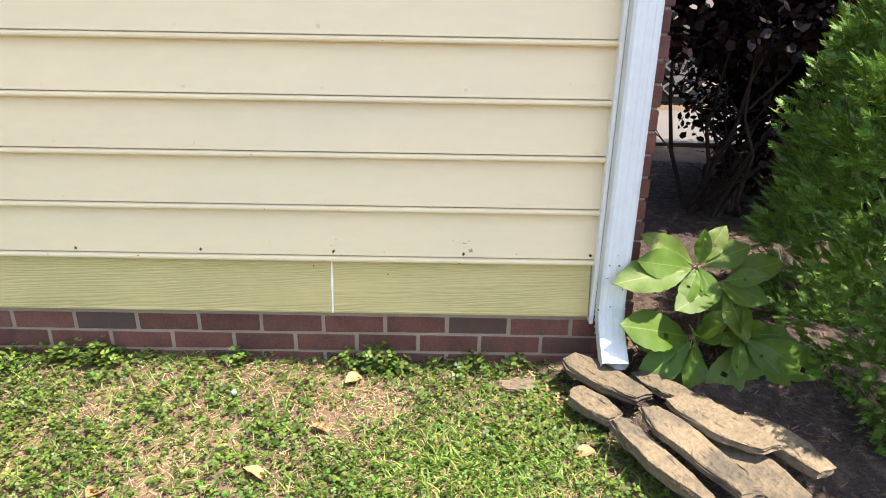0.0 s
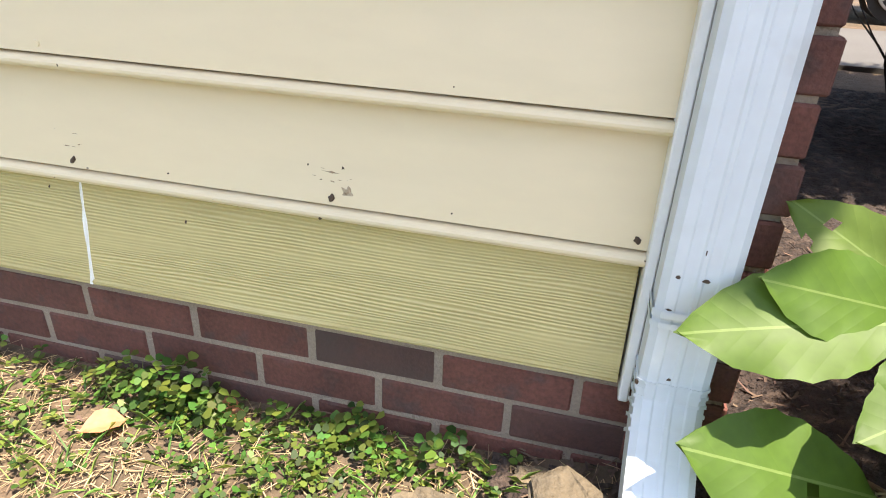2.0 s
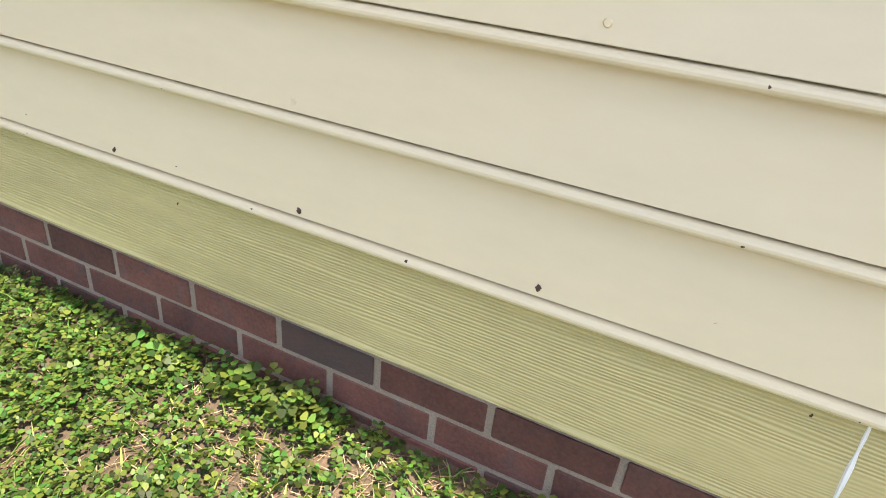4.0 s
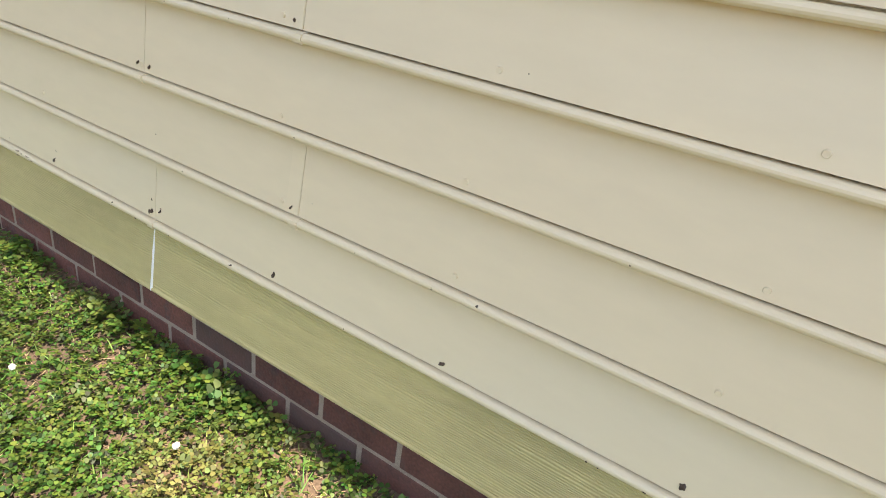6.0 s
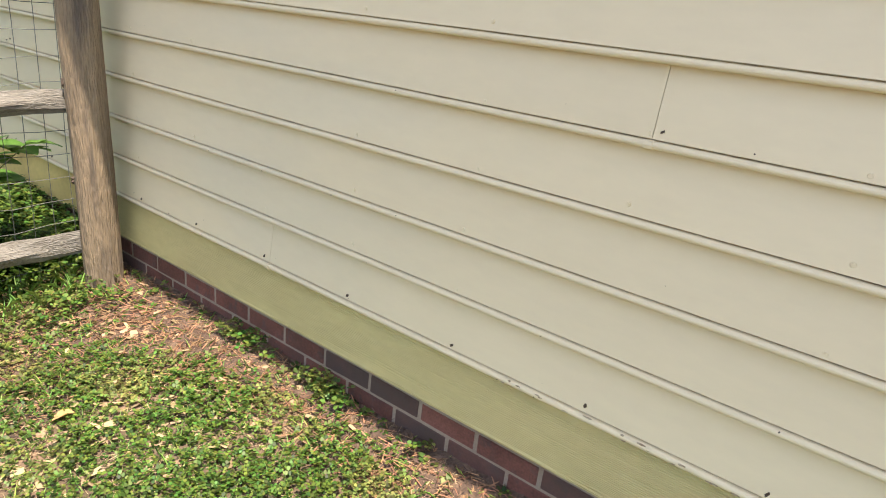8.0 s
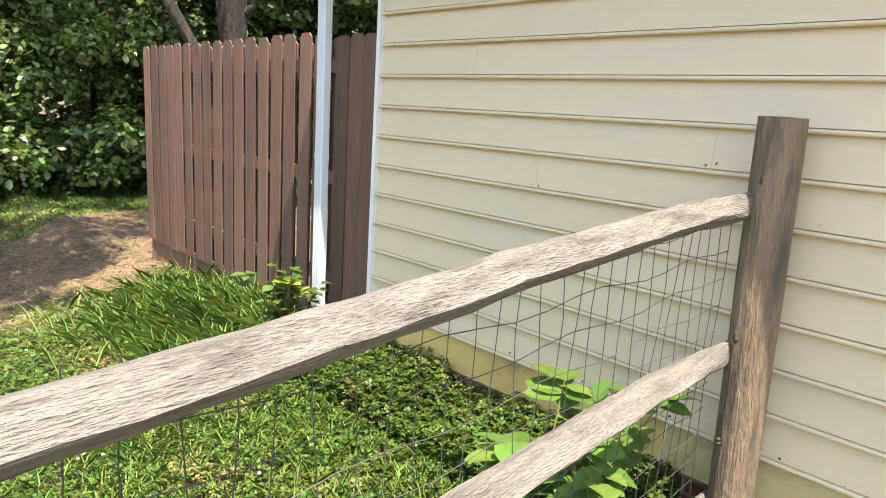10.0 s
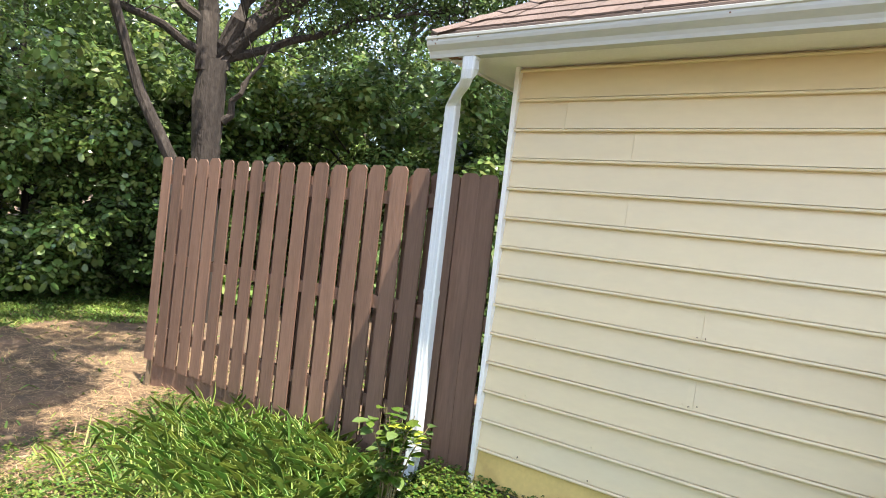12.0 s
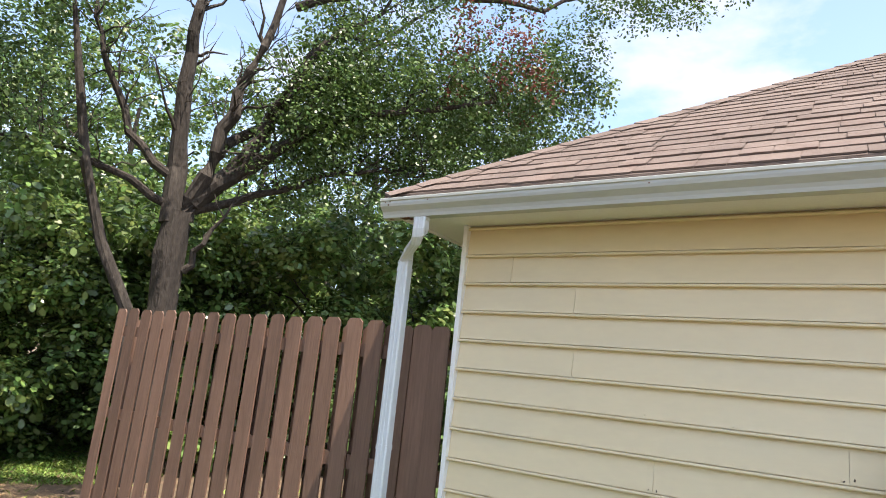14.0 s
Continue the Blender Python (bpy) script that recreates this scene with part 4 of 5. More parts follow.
def build_thuja():
    """A dense conifer: fans of scale leaves over an egg of branches."""
    root = new("arborvitae")
    tagged(root, "dense bright green arborvitae shrub in a mulch bed", "shrub")
    rng = np.random.default_rng(5)
    cx, cy, z0, h, r = 1.44, -0.12, 0.0, 1.75, 0.84
    part("trunk", tube(bmesh.new(), [(cx, cy, z0 - 0.1), (cx, cy, 0.7), (cx, cy, 1.6)], [0.06, 0.04, 0.01], 8), M_BARK, root)
    C, U, V = [], [], []

    def skin(t, a):
        return r * np.sqrt(np.clip(1 - (max(t - 0.38, 0) / 0.62) ** 2.0, 0, 1)) * (0.86 + 0.14 * min(t / 0.25, 1)) * (1 + 0.05 * np.sin(5 * a + 6 * t) + 0.04 * np.sin(11 * a - 17 * t))

    for i in range(1900):
        # a tuft of upright fans, fuller on the outside
        t, a = rng.uniform(0.0, 0.98), rng.uniform(0, 2 * np.pi)
        rad = skin(t, a) * (rng.uniform(0.88, 1.0) if i < 1400 else rng.uniform(0.66, 0.86))
        mid = np.array([cx + rad * np.cos(a), cy + rad * np.sin(a), z0 + h * t])
        axis = np.array([np.cos(a), np.sin(a), 0.5 + 0.5 * t]) + rng.normal(0, 0.2, 3)
        axis /= np.linalg.norm(axis)
        size = rng.uniform(0.05, 0.085)
        for f in range(14):
            off = rng.normal(0, 1, 3)
            off /= np.linalg.norm(off)
            off *= size * rng.uniform(0.4, 1.0)
            out = axis * 0.9 + off / size * 0.75
            out /= np.linalg.norm(out)
            side = np.cross(out, rng.normal(0, 1, 3))
            side /= np.linalg.norm(side) + 1e-9
            s = rng.uniform(0.030, 0.046)
            p = mid + off
            for k in range(-4, 5):
                d = out * np.cos(k * 0.24) + side * np.sin(k * 0.24 + rng.normal(0, 0.08))
                C.append(p + out * s * (0.16 * (4 - abs(k)) - 0.4))
                ln = s * (0.62 - 0.05 * abs(k))
                U.append(d * ln)
                V.append(np.cross(np.cross(out, side), d) * ln * 0.21)
    me = cloud_mesh("foliage", np.array(C), np.array(U), np.array(V), ((0, -0.4, 0), (0.7, -0.55, 0.02), (1.0, -0.25, 0.05), (1.0, 0.25, 0.05), (0.7, 0.55, 0.02), (0, 0.4, 0)))
    part("foliage", me, M_THUJA, root)


build_thuja()


def limb_points(a, b, sag, n=6, jitter=0.05):
    a, b = Vector(a), Vector(b)
    ln = (b - a).length
    out = []
    for i in range(n + 1):
        t = i / n
        p = a.lerp(b, t) + Vector((0, 0, sag * ln * math.sin(math.pi * t)))
        if 0 < i < n:
            p += Vector((random.uniform(-1, 1), random.uniform(-1, 1), random.uniform(-1, 1))) * jitter * ln
        out.append(p)
    return out


def foliage(name, clumps, per, rad, lo, hi, material, parent, seed, flat=0.7, outline=LEAF):
    """Leaves in loose clumps about the given middles, as one mesh."""
    rng = np.random.default_rng(seed)
    c = np.asarray(clumps, float)
    idx = np.repeat(np.arange(len(c)), per)
    d = rng.normal(0, 1, (len(idx), 3))
    d /= np.linalg.norm(d, axis=1, keepdims=True)
    p = c[idx] + d * (rng.uniform(0, 1, (len(idx), 1)) ** 0.4) * rad * np.array([1, 1, flat])
    # leaves face outward and to the light
    n = d * 0.7 + np.array([0.1, 0, 0.75]) + rng.normal(0, 0.38, d.shape)
    n /= np.linalg.norm(n, axis=1, keepdims=True)
    u = np.cross(n, rng.normal(0, 1, d.shape))
    u /= np.linalg.norm(u, axis=1, keepdims=True) + 1e-9
    size = rng.uniform(lo, hi, (len(idx), 1))
    u, v = u * size, np.cross(n, u) * size * 0.8
    return part(name, cloud_mesh(name, p, u, v, outline), material, parent)


def build_purple_shrub():
    root = new("smoke_bush")
    tagged(root, "dark purple-leaved shrub with bare lower branches behind the brick corner", "shrub")
    tips = []
    for i in range(16):
        b = Vector((1.15 + random.uniform(-0.15, 0.2), 1.75 + random.uniform(-0.15, 0.15), 0.0))
        e = b + Vector((random.uniform(-0.8, 1.2), random.uniform(-0.5, 0.8), random.uniform(0.9, 2.0)))
        pts = limb_points(b, e, -0.05, 5, 0.05)
        part("branch", tube(bmesh.new(), pts, [0.018, 0.014, 0.011, 0.008, 0.006, 0.003], 6), M_BARK, root)
        for q in range(6):
            s = random.choice(pts[1:5])
            tip = s + Vector((random.uniform(-0.3, 0.3), random.uniform(-0.3, 0.3), random.uniform(0.05, 0.35)))
            part("twig", tube(bmesh.new(), limb_points(s, tip, 0, 3, 0.08), [0.005, 0.004, 0.003, 0.0015], 4), M_BARK, root)
    rng = np.random.default_rng(9)
    n = 2400
    cl = np.stack([rng.uniform(0.15, 4.2, n), rng.uniform(1.2, 3.5, n), rng.uniform(0.98, 3.1, n)], 1)
    keep = (cl[:, 2] > 1.0 + 0.1 * np.sin(7 * cl[:, 0])) | (cl[:, 0] > 1.35 + 0.25 * np.sin(5 * cl[:, 2]))
    cl = cl[keep]
    low = np.stack([rng.uniform(1.35, 4.4, 480), rng.uniform(1.5, 3.4, 480), rng.uniform(0.1, 1.0, 480)], 1)
    foliage("foliage", np.concatenate([cl, low]), 44, 0.2, 0.035, 0.07, M_PURPLE, root, 3, 0.9, ROUND)


build_purple_shrub()


# ---- the trees beyond the board fence ----
def build_big_tree():
    root = new("large_tree")
    tagged(root, "large old tree with dark forked limbs and drooping leafy boughs", "tree")
    o = Vector((-18.0, 2.87, 0))
    right, away = Vector((0.55, 0.83, 0)).normalized(), Vector((-0.83, 0.55, 0)).normalized()

    def at(r, z, d=0.0):
        return o + right * r + away * d + Vector((0, 0, z))

    part("trunk", tube(bmesh.new(), [at(0.12, -0.6), at(0.06, 0.8), at(0.0, 2.4), at(-0.05, 3.3), at(-0.02, 4.0)], [0.34, 0.27, 0.22, 0.25, 0.22], 14, wobble=0.06), M_BARK, root)
    limbs = [
        [(-0.1, 3.8, 0), (-0.25, 5.2, 0.1), (-0.34, 6.8, 0.0), (-0.3, 7.9, -0.2), (-0.2, 10.5, -0.3)],
        [(0.05, 3.9, 0), (0.37, 5.1, -0.2), (0.57, 6.2, -0.3), (0.94, 7.6, -0.5), (1.2, 10.0, -0.6)],
        [(0.2, 4.2, 0), (0.84, 5.1, -0.2), (1.34, 6.4, -0.4), (1.81, 7.5, -0.5), (2.83, 8.4, -0.6)],
        [(0.25, 4.3, 0), (1.03, 5.1, -0.3), (1.85, 5.8, -0.6), (3.3, 6.4, -1.0), (5.0, 6.9, -1.4)],
        [(0.2, 4.1, 0), (1.13, 4.5, -0.2), (2.18, 5.0, -0.4), (3.0, 5.3, -0.6), (3.9, 5.3, -0.9)],
        [(-0.2, 4.1, 0), (-1.1, 4.45, -0.2), (-1.8, 4.65, -0.3), (-2.7, 4.6, -0.4), (-4.5, 5.0, -0.5)],
        [(-0.25, 4.6, 0), (-1.0, 5.25, 0.1), (-1.5, 6.2, 0.1), (-1.85, 7.1, 0.1), (-2.2, 9, 0.1)],
        [(0.2, 3.0, 0), (0.45, 3.5, -0.25), (0.75, 4.2, -0.35)],
        [(0.5, 5.3, 0), (1.37, 6.2, 0.3), (2.25, 7.5, 0.5), (3.3, 8.7, 0.7), (4.6, 10.0, 0.7)],
        [(1.2, 8.0, -0.5), (2.8, 8.8, -0.8), (4.5, 9.1, -1.0), (5.9, 9.25, -1.2), (7.3, 10.1, -1.4), (9.8, 10.6, -1.6)],
    ]
    radii = [0.19, 0.17, 0.17, 0.15, 0.08, 0.075, 0.085, 0.07, 0.10, 0.085]
    spots = []
    for pts, r in zip(limbs, radii):
        p = [at(*q) for q in pts]
        fine = []
        for a, b in zip(p, p[1:]):
            for k in range(3):
                fine.append(a.lerp(b, k / 3) + Vector((random.uniform(-1, 1), random.uniform(-1, 1), random.uniform(-1, 1))) * 0.05)
        fine.append(p[-1])
        part("limb", tube(bmesh.new(), fine, [r * (1 - 0.8 * i / (len(fine) - 1)) for i in range(len(fine))], 9, wobble=0.08), M_BARK, root)
        for q in range(9 if len(pts) > 3 else 2):
            i = random.randrange(3, len(fine))
            e = fine[i] + right * random.uniform(-0.6, 1.3) + away * random.uniform(-0.9, 0.6) + Vector((0, 0, random.uniform(-0.2, 1.1)))
            part("branch", tube(bmesh.new(), limb_points(fine[i], e, 0.05, 5, 0.06), [r * 0.22, r * 0.18, r * 0.14, r * 0.1, r * 0.07, 0.006], 5), M_BARK, root)
            spots.append((e, fine[i]))
        # bare dead twigs
        for q in range(14 if len(pts) > 3 else 3):
            i = random.randrange(4, len(fine)) if len(pts) > 3 else random.randrange(2, len(fine))
            e = fine[i] + right * random.uniform(-0.8, 0.9) + away * random.uniform(-0.6, 0.4) + Vector((0, 0, random.uniform(0.1, 1.3)))
            twig = limb_points(fine[i], e, 0.04, 5, 0.07)
            part("twig", tube(bmesh.new(), twig, [0.016, 0.013, 0.011, 0.009, 0.007, 0.003], 4), M_BARK, root)
            for u in range(3):
                w = random.choice(twig[2:])
                e2 = w + (e - fine[i]) * random.uniform(0.2, 0.45) + Vector((random.uniform(-1, 1), random.uniform(-1, 1), random.uniform(-0.4, 0.8))) * 0.3
                part("twig", tube(bmesh.new(), limb_points(w, e2, 0.03, 3, 0.06), [0.008, 0.006, 0.005, 0.002], 3), M_BARK, root)
    rng = np.random.default_rng(21)
    cl = []
    for e, s in spots:
        rr = (e - o).dot(right)
        if rr > 2.2 or (rr > 1.2 and rng.random() < 0.4) or rr < -1.6:
            for k in range(9):
                q = s.lerp(e, rng.uniform(0.3, 1.15))
                cl.append((q.x + rng.normal(0, 0.35), q.y + rng.normal(0, 0.35), q.z + rng.normal(-0.1, 0.35)))
    # drooping boughs over the roof's side
    for i in range(900):
        r = rng.uniform(1.6, 7.6)
        cl.append(tuple(at(r, 5.6 + 0.33 * r + rng.normal(0, 0.8), rng.uniform(-1.6, 1.6))))
    for i in range(100):
        r = rng.uniform(1.2, 3.0)
        cl.append(tuple(at(r, 6.3 + 0.5 * r + rng.normal(0, 0.9), rng.uniform(-1.2, 1.2))))
    for i in range(60):
        r = rng.uniform(6.5, 10.0)
        cl.append(tuple(at(r, 7.6 + 0.33 * r + rng.normal(0, 0.3) - abs(rng.normal(0, 0.25)), rng.uniform(-2.2, -0.8))))
    for i in range(230):
        cl.append(tuple(at(rng.uniform(-4.6, -1.75) - 0.3, rng.uniform(5.6, 9.6), rng.uniform(-1.0, 2.0))))
    for i in range(40):
        cl.append(tuple(at(rng.uniform(-3.4, -1.9), rng.uniform(4.8, 9.0), rng.uniform(-1.5, 0.5))))
    foliage("crown", cl, 42, 0.36, 0.05, 0.095, M_LEAF_DARK, root, 4, 0.9)
    red = [tuple(at(rng.uniform(4.0, 5.9), rng.uniform(6.7, 9.2), rng.uniform(-2.0, -1.0))) for _ in range(34)]
    foliage("russet_leaves", red, 40, 0.34, 0.05, 0.09, M_LEAF_RED, root, 6, 0.9)
    tagged(root.children[-1], "dying russet-red leaves")
    # a slim second stem
    part("side_stem", tube(bmesh.new(), [at(-0.1, -0.5, -0.6), at(-0.5, 2.3, -0.6), at(-1.0, 3.2, -0.6), at(-1.45, 4.4, -0.6), at(-1.8, 5.8, -0.6), at(-2.1, 7.0, -0.6)], [0.12, 0.10, 0.085, 0.075, 0.06, 0.03], 8, wobble=0.06), M_BARK, root)


build_big_tree()


def build_wood_tree(name, label, x, y, h, r, seed, material, low=0.3, per=46, clumps=150, leaf=(0.08, 0.15), skirt=False, lean=(0.0, 0.0)):
    """A leafy tree or tall shrub: trunk, limbs and an uneven crown of clumps."""
    root = new(name)
    tagged(root, label, "tree")
    rng = np.random.default_rng(seed)
    z0 = float(ground_z(x, y))
    part("trunk", tube(bmesh.new(), limb_points((x, y, z0 - 0.2), (x + lean[0] + rng.uniform(-0.4, 0.4), y + lean[1], z0 + h * 0.8), 0, 6, 0.02), [0.02 * h * (1 - 0.13 * i) for i in range(7)], 7), M_BARK, root)
    x, y = x + lean[0], y + lean[1]
    for i in range(5):
        s = Vector((x, y, z0 + h * rng.uniform(max(0.25, low), max(0.6, low + 0.15))))
        a = rng.uniform(0, 2 * np.pi)
        e = s + Vector((math.cos(a) * r * 0.8, math.sin(a) * r * 0.8, h * 0.2))
        part("limb", tube(bmesh.new(), limb_points(s, e, 0.08, 4, 0.06), [0.008 * h, 0.007 * h, 0.005 * h, 0.003 * h, 0.002 * h], 5), M_BARK, root)
    lobes = [(rng.normal(0, 0.45, 2) * r, rng.uniform(low + 0.1, 0.95)) for _ in range(9)]
    cl = []
    for i in range(clumps):
        (ox, oy), t = lobes[rng.integers(len(lobes))]
        d = rng.normal(0, 1, 3)
        d /= np.linalg.norm(d)
        rr = r * 0.55 * rng.uniform(0.75, 1.05)
        cl.append((x + ox + d[0] * rr, y + oy + d[1] * rr, max(z0 + 0.25, z0 + h * t + d[2] * rr * 0.8)))
    if skirt:
        # boughs that reach down and out to the open, sunny side
        for i in range(int(7 * r)):
            q = rng.uniform(0, 1) ** 0.8
            mx, my, mz = x + (1.1 - 0.7 * q) * r + rng.normal(0, 0.3), y + rng.uniform(-0.95, 0.95) * r, z0 + 0.3 + q * h * 0.8
            for k in range(9):
                d = rng.normal(0, 1, 3)
                d /= np.linalg.norm(d)
                cl.append((mx + 0.55 * d[0], my + 0.6 * d[1], max(z0 + 0.2, mz + 0.4 * abs(d[2]) - 0.1)))
    if low < 0:
        for i in range(70):
            a = rng.uniform(0, 2 * np.pi)
            cl.append((x + math.cos(a) * r * rng.uniform(0.4, 1.0), y + math.sin(a) * r * rng.uniform(0.4, 1.0), z0 + rng.uniform(0.15, 1.3)))
    foliage("crown", cl, per, 0.42, leaf[0], leaf[1], material, root, seed + 50, 0.75)


HEDGE = [(-22.6, -5.2, 4.6, 2.3), (-22.4, -2.6, 5.2, 2.4), (-22.6, -0.2, 5.6, 2.5), (-22.3, 2.0, 5.0, 2.3), (-21.6, 4.2, 5.2, 2.3), (-20.6, 6.2, 5.4, 2.4), (-18.8, 7.6, 5.0, 2.2), (-16.8, 8.6, 5.2, 2.3), (-14.6, 9.2, 5.0, 2.2)]
for i, (x, y, h, r) in enumerate(HEDGE):
    build_wood_tree("tall_shrub", "tall glossy-leaved shrub in the dense hedge behind the yard", x, y, h, r, 200 + i, M_LEAF if i % 4 else M_LEAF_DARK, -0.05, 60, 150, (0.10, 0.19), True)
for i, (x, y) in enumerate(((-11.8, 3.7), (-13.2, 3.8))):
    build_wood_tree("low_shrub", "low dark shrub growing behind the board fence", x, y, 1.9, 0.8, 300 + i, M_LEAF_DARK, -0.05, 50, 90, (0.07, 0.13))
# two trees added largely out of view to throw shade on yard and lawn
build_wood_tree("yard_tree", "unseen leafy tree added to shade the worn yard", -13.3, -4.6, 8.6, 1.7, 330, M_LEAF_DARK, 0.68, 44, 120, (0.09, 0.16), lean=(0.0, 2.2))
build_wood_tree("yard_tree", "leafy tree added to shade the back lawn", -15.4, -1.9, 9.6, 3.0, 332, M_LEAF_DARK, 0.66, 46, 170, (0.09, 0.16))
WOODS = [(-25.5, -2.5, 5.5, 2.6, 0.05), (-24.5, 0.6, 6.5, 2.6, 0.05), (-23.0, 3.2, 5.0, 2.2, 0.0), (-27.5, 3.5, 9.5, 3.2, 0.1), (-22.5, 5.4, 5.5, 2.4, 0.05), (-24.5, 8.5, 7.0, 2.9, 0.1),
         (-20.5, 7.2, 5.5, 2.5, 0.1), (-21.0, 10.5, 7.5, 3.0, 0.15), (-18.0, 9.5, 6.0, 2.6, 0.1), (-17.5, 12.5, 8.5, 3.2, 0.2), (-15.3, 11.5, 6.8, 2.6, 0.15), (-14.0, 14.5, 8.6, 3.0, 0.2), (-28.5, -1.0, 11.0, 3.4, 0.2), (-27.0, 8.0, 11.5, 3.4, 0.2), (-29.0, -5.5, 11, 3.4, 0.1), (-24.0, -6.0, 6.0, 2.6, 0.05), (-30, 5.5, 13.5, 3.8, 0.25), (-27, 11.5, 14, 4.0, 0.25), (-23.5, 13.5, 13.5, 3.8, 0.25), (-20, 17, 14, 4.0, 0.25), (-25, 5.5, 10.5, 3.0, 0.25)]
# trees past x -28 take the darker leaf, standing in for shaded foliage
for i, (x, y, h, r, low) in enumerate(WOODS):
    build_wood_tree("tree", "leafy green tree in the wood edge behind the yard", x, y, h, r, 100 + i, M_LEAF_WOOD if i % 3 and x > -28 else M_LEAF_DARK, low, 46, int(60 * r), (0.10, 0.19))


def build_far_woods():
    rng = np.random.default_rng(77)
    n = 26000
    a = rng.uniform(radians(80), radians(260), n)
    d = rng.uniform(36, 52, n)
    p = np.stack([-8 + np.cos(a) * d, np.sin(a) * d, rng.uniform(-0.5, 10.5, n) + 2.2 * np.sin(9 * a) + 1.2 * np.sin(23 * a)], 1)
    u, v = spun(n, 0.5, 1.1, rng, 1.0, 0.9)
    tagged(part("far_woods", cloud_mesh("far_woods", p, u, v, LEAF), M_LEAF_DARK), "dense far woods behind the yard", "trees", kind="stuff")


build_far_woods()


# ---- stones, driveway and car by the near corner ----
def build_stones():
    plan = [(0.024, -0.195, 0.085, 0.37, 0.13, 0.05, -39), (-0.03, -0.285, 0.045, 0.21, 0.11, 0.05, -44), (0.09, -0.545, 0.05, 0.44, 0.10, 0.055, -61), (0.19, -0.545, 0.085, 0.46, 0.13, 0.04, -60), (0.285, -0.465, 0.112, 0.38, 0.17, 0.035, -47),
            (0.445, -0.51, 0.085, 0.32, 0.12, 0.05, -57), (0.205, -0.225, 0.07, 0.27, 0.11, 0.035, -46), (0.33, -0.58, 0.05, 0.36, 0.16, 0.045, -56), (-0.238, -0.124, 0.0, 0.17, 0.08, 0.03, 4), (-0.096, -0.03, 0.01, 0.09, 0.05, 0.03, -5), (0.30, -0.34, 0.06, 0.22, 0.14, 0.04, -50)]
    for x, y, z, l, w, t, a in plan:
        l, w, t = 0.84 * l, 0.82 * w, 0.72 * t
        # split slab: angular outline, two or three ragged layers, a nearly flat upper face
        corners = [(-0.5, random.uniform(-0.30, -0.12)), (-0.46, random.uniform(0.15, 0.42)), (random.uniform(-0.22, -0.1), random.uniform(0.42, 0.5)), (random.uniform(0.1, 0.25), random.uniform(0.36, 0.5)), (0.5, random.uniform(0.12, 0.34)), (random.uniform(0.40, 0.5), random.uniform(-0.42, -0.2)), (random.uniform(0.0, 0.15), random.uniform(-0.5, -0.38)), (random.uniform(-0.38, -0.25), random.uniform(-0.5, -0.4))]
        outline = []
        for (ax, ay), (bx, by) in zip(corners, corners[1:] + corners[:1]):
            for q in range(3):
                f = q / 3
                j = 0.0 if q == 0 else 0.014
                outline.append(((ax + (bx - ax) * f) * l + random.uniform(-j, j) * 0.4, (ay + (by - ay) * f) * w + random.uniform(-j, j) * 0.3))
        bm = bmesh.new()
        rings = []
        for h, grow in ((-0.5, 0.93), (-0.22, 1.0), (-0.16, 0.955), (0.16, 0.99), (0.22, 0.95), (0.42, 0.965), (0.5, 0.92)):
            g = grow + random.uniform(-0.025, 0.025)
            rings.append([bm.verts.new((px * g + random.uniform(-1, 1) * 0.0025, py * g + random.uniform(-1, 1) * 0.0025, h * t + random.uniform(-1, 1) * 0.0012)) for px, py in outline])
        n = len(outline)
        for r0, r1 in zip(rings, rings[1:]):
            for k in range(n):
                bm.faces.new((r0[k], r0[(k + 1) % n], r1[(k + 1) % n], r1[k]))
        inner = [bm.verts.new((v.co.x * 0.55, v.co.y * 0.5, t / 2 + random.uniform(-0.003, 0.004))) for v in rings[-1]]
        for k in range(n):
            bm.faces.new((rings[-1][k], rings[-1][(k + 1) % n], inner[(k + 1) % n], inner[k]))
        bm.faces.new(inner)
        bm.faces.new(rings[0][::-1])
        ob = part("stone", bm, M_STONE)
        ob.matrix_world = pose(x, y, z - t / 2, random.uniform(2, 9), random.uniform(-2, 7), a + random.uniform(-4, 4))
        tagged(ob, "flat tan fieldstone slab in a low stacked edging", "stone", "edging stones")


build_stones()
tagged(part("driveway", boxed(0.9, 3.9, -0.02, 26, 5.9, 0.03), M_ROAD), "grey concrete driveway", "road", kind="structure")


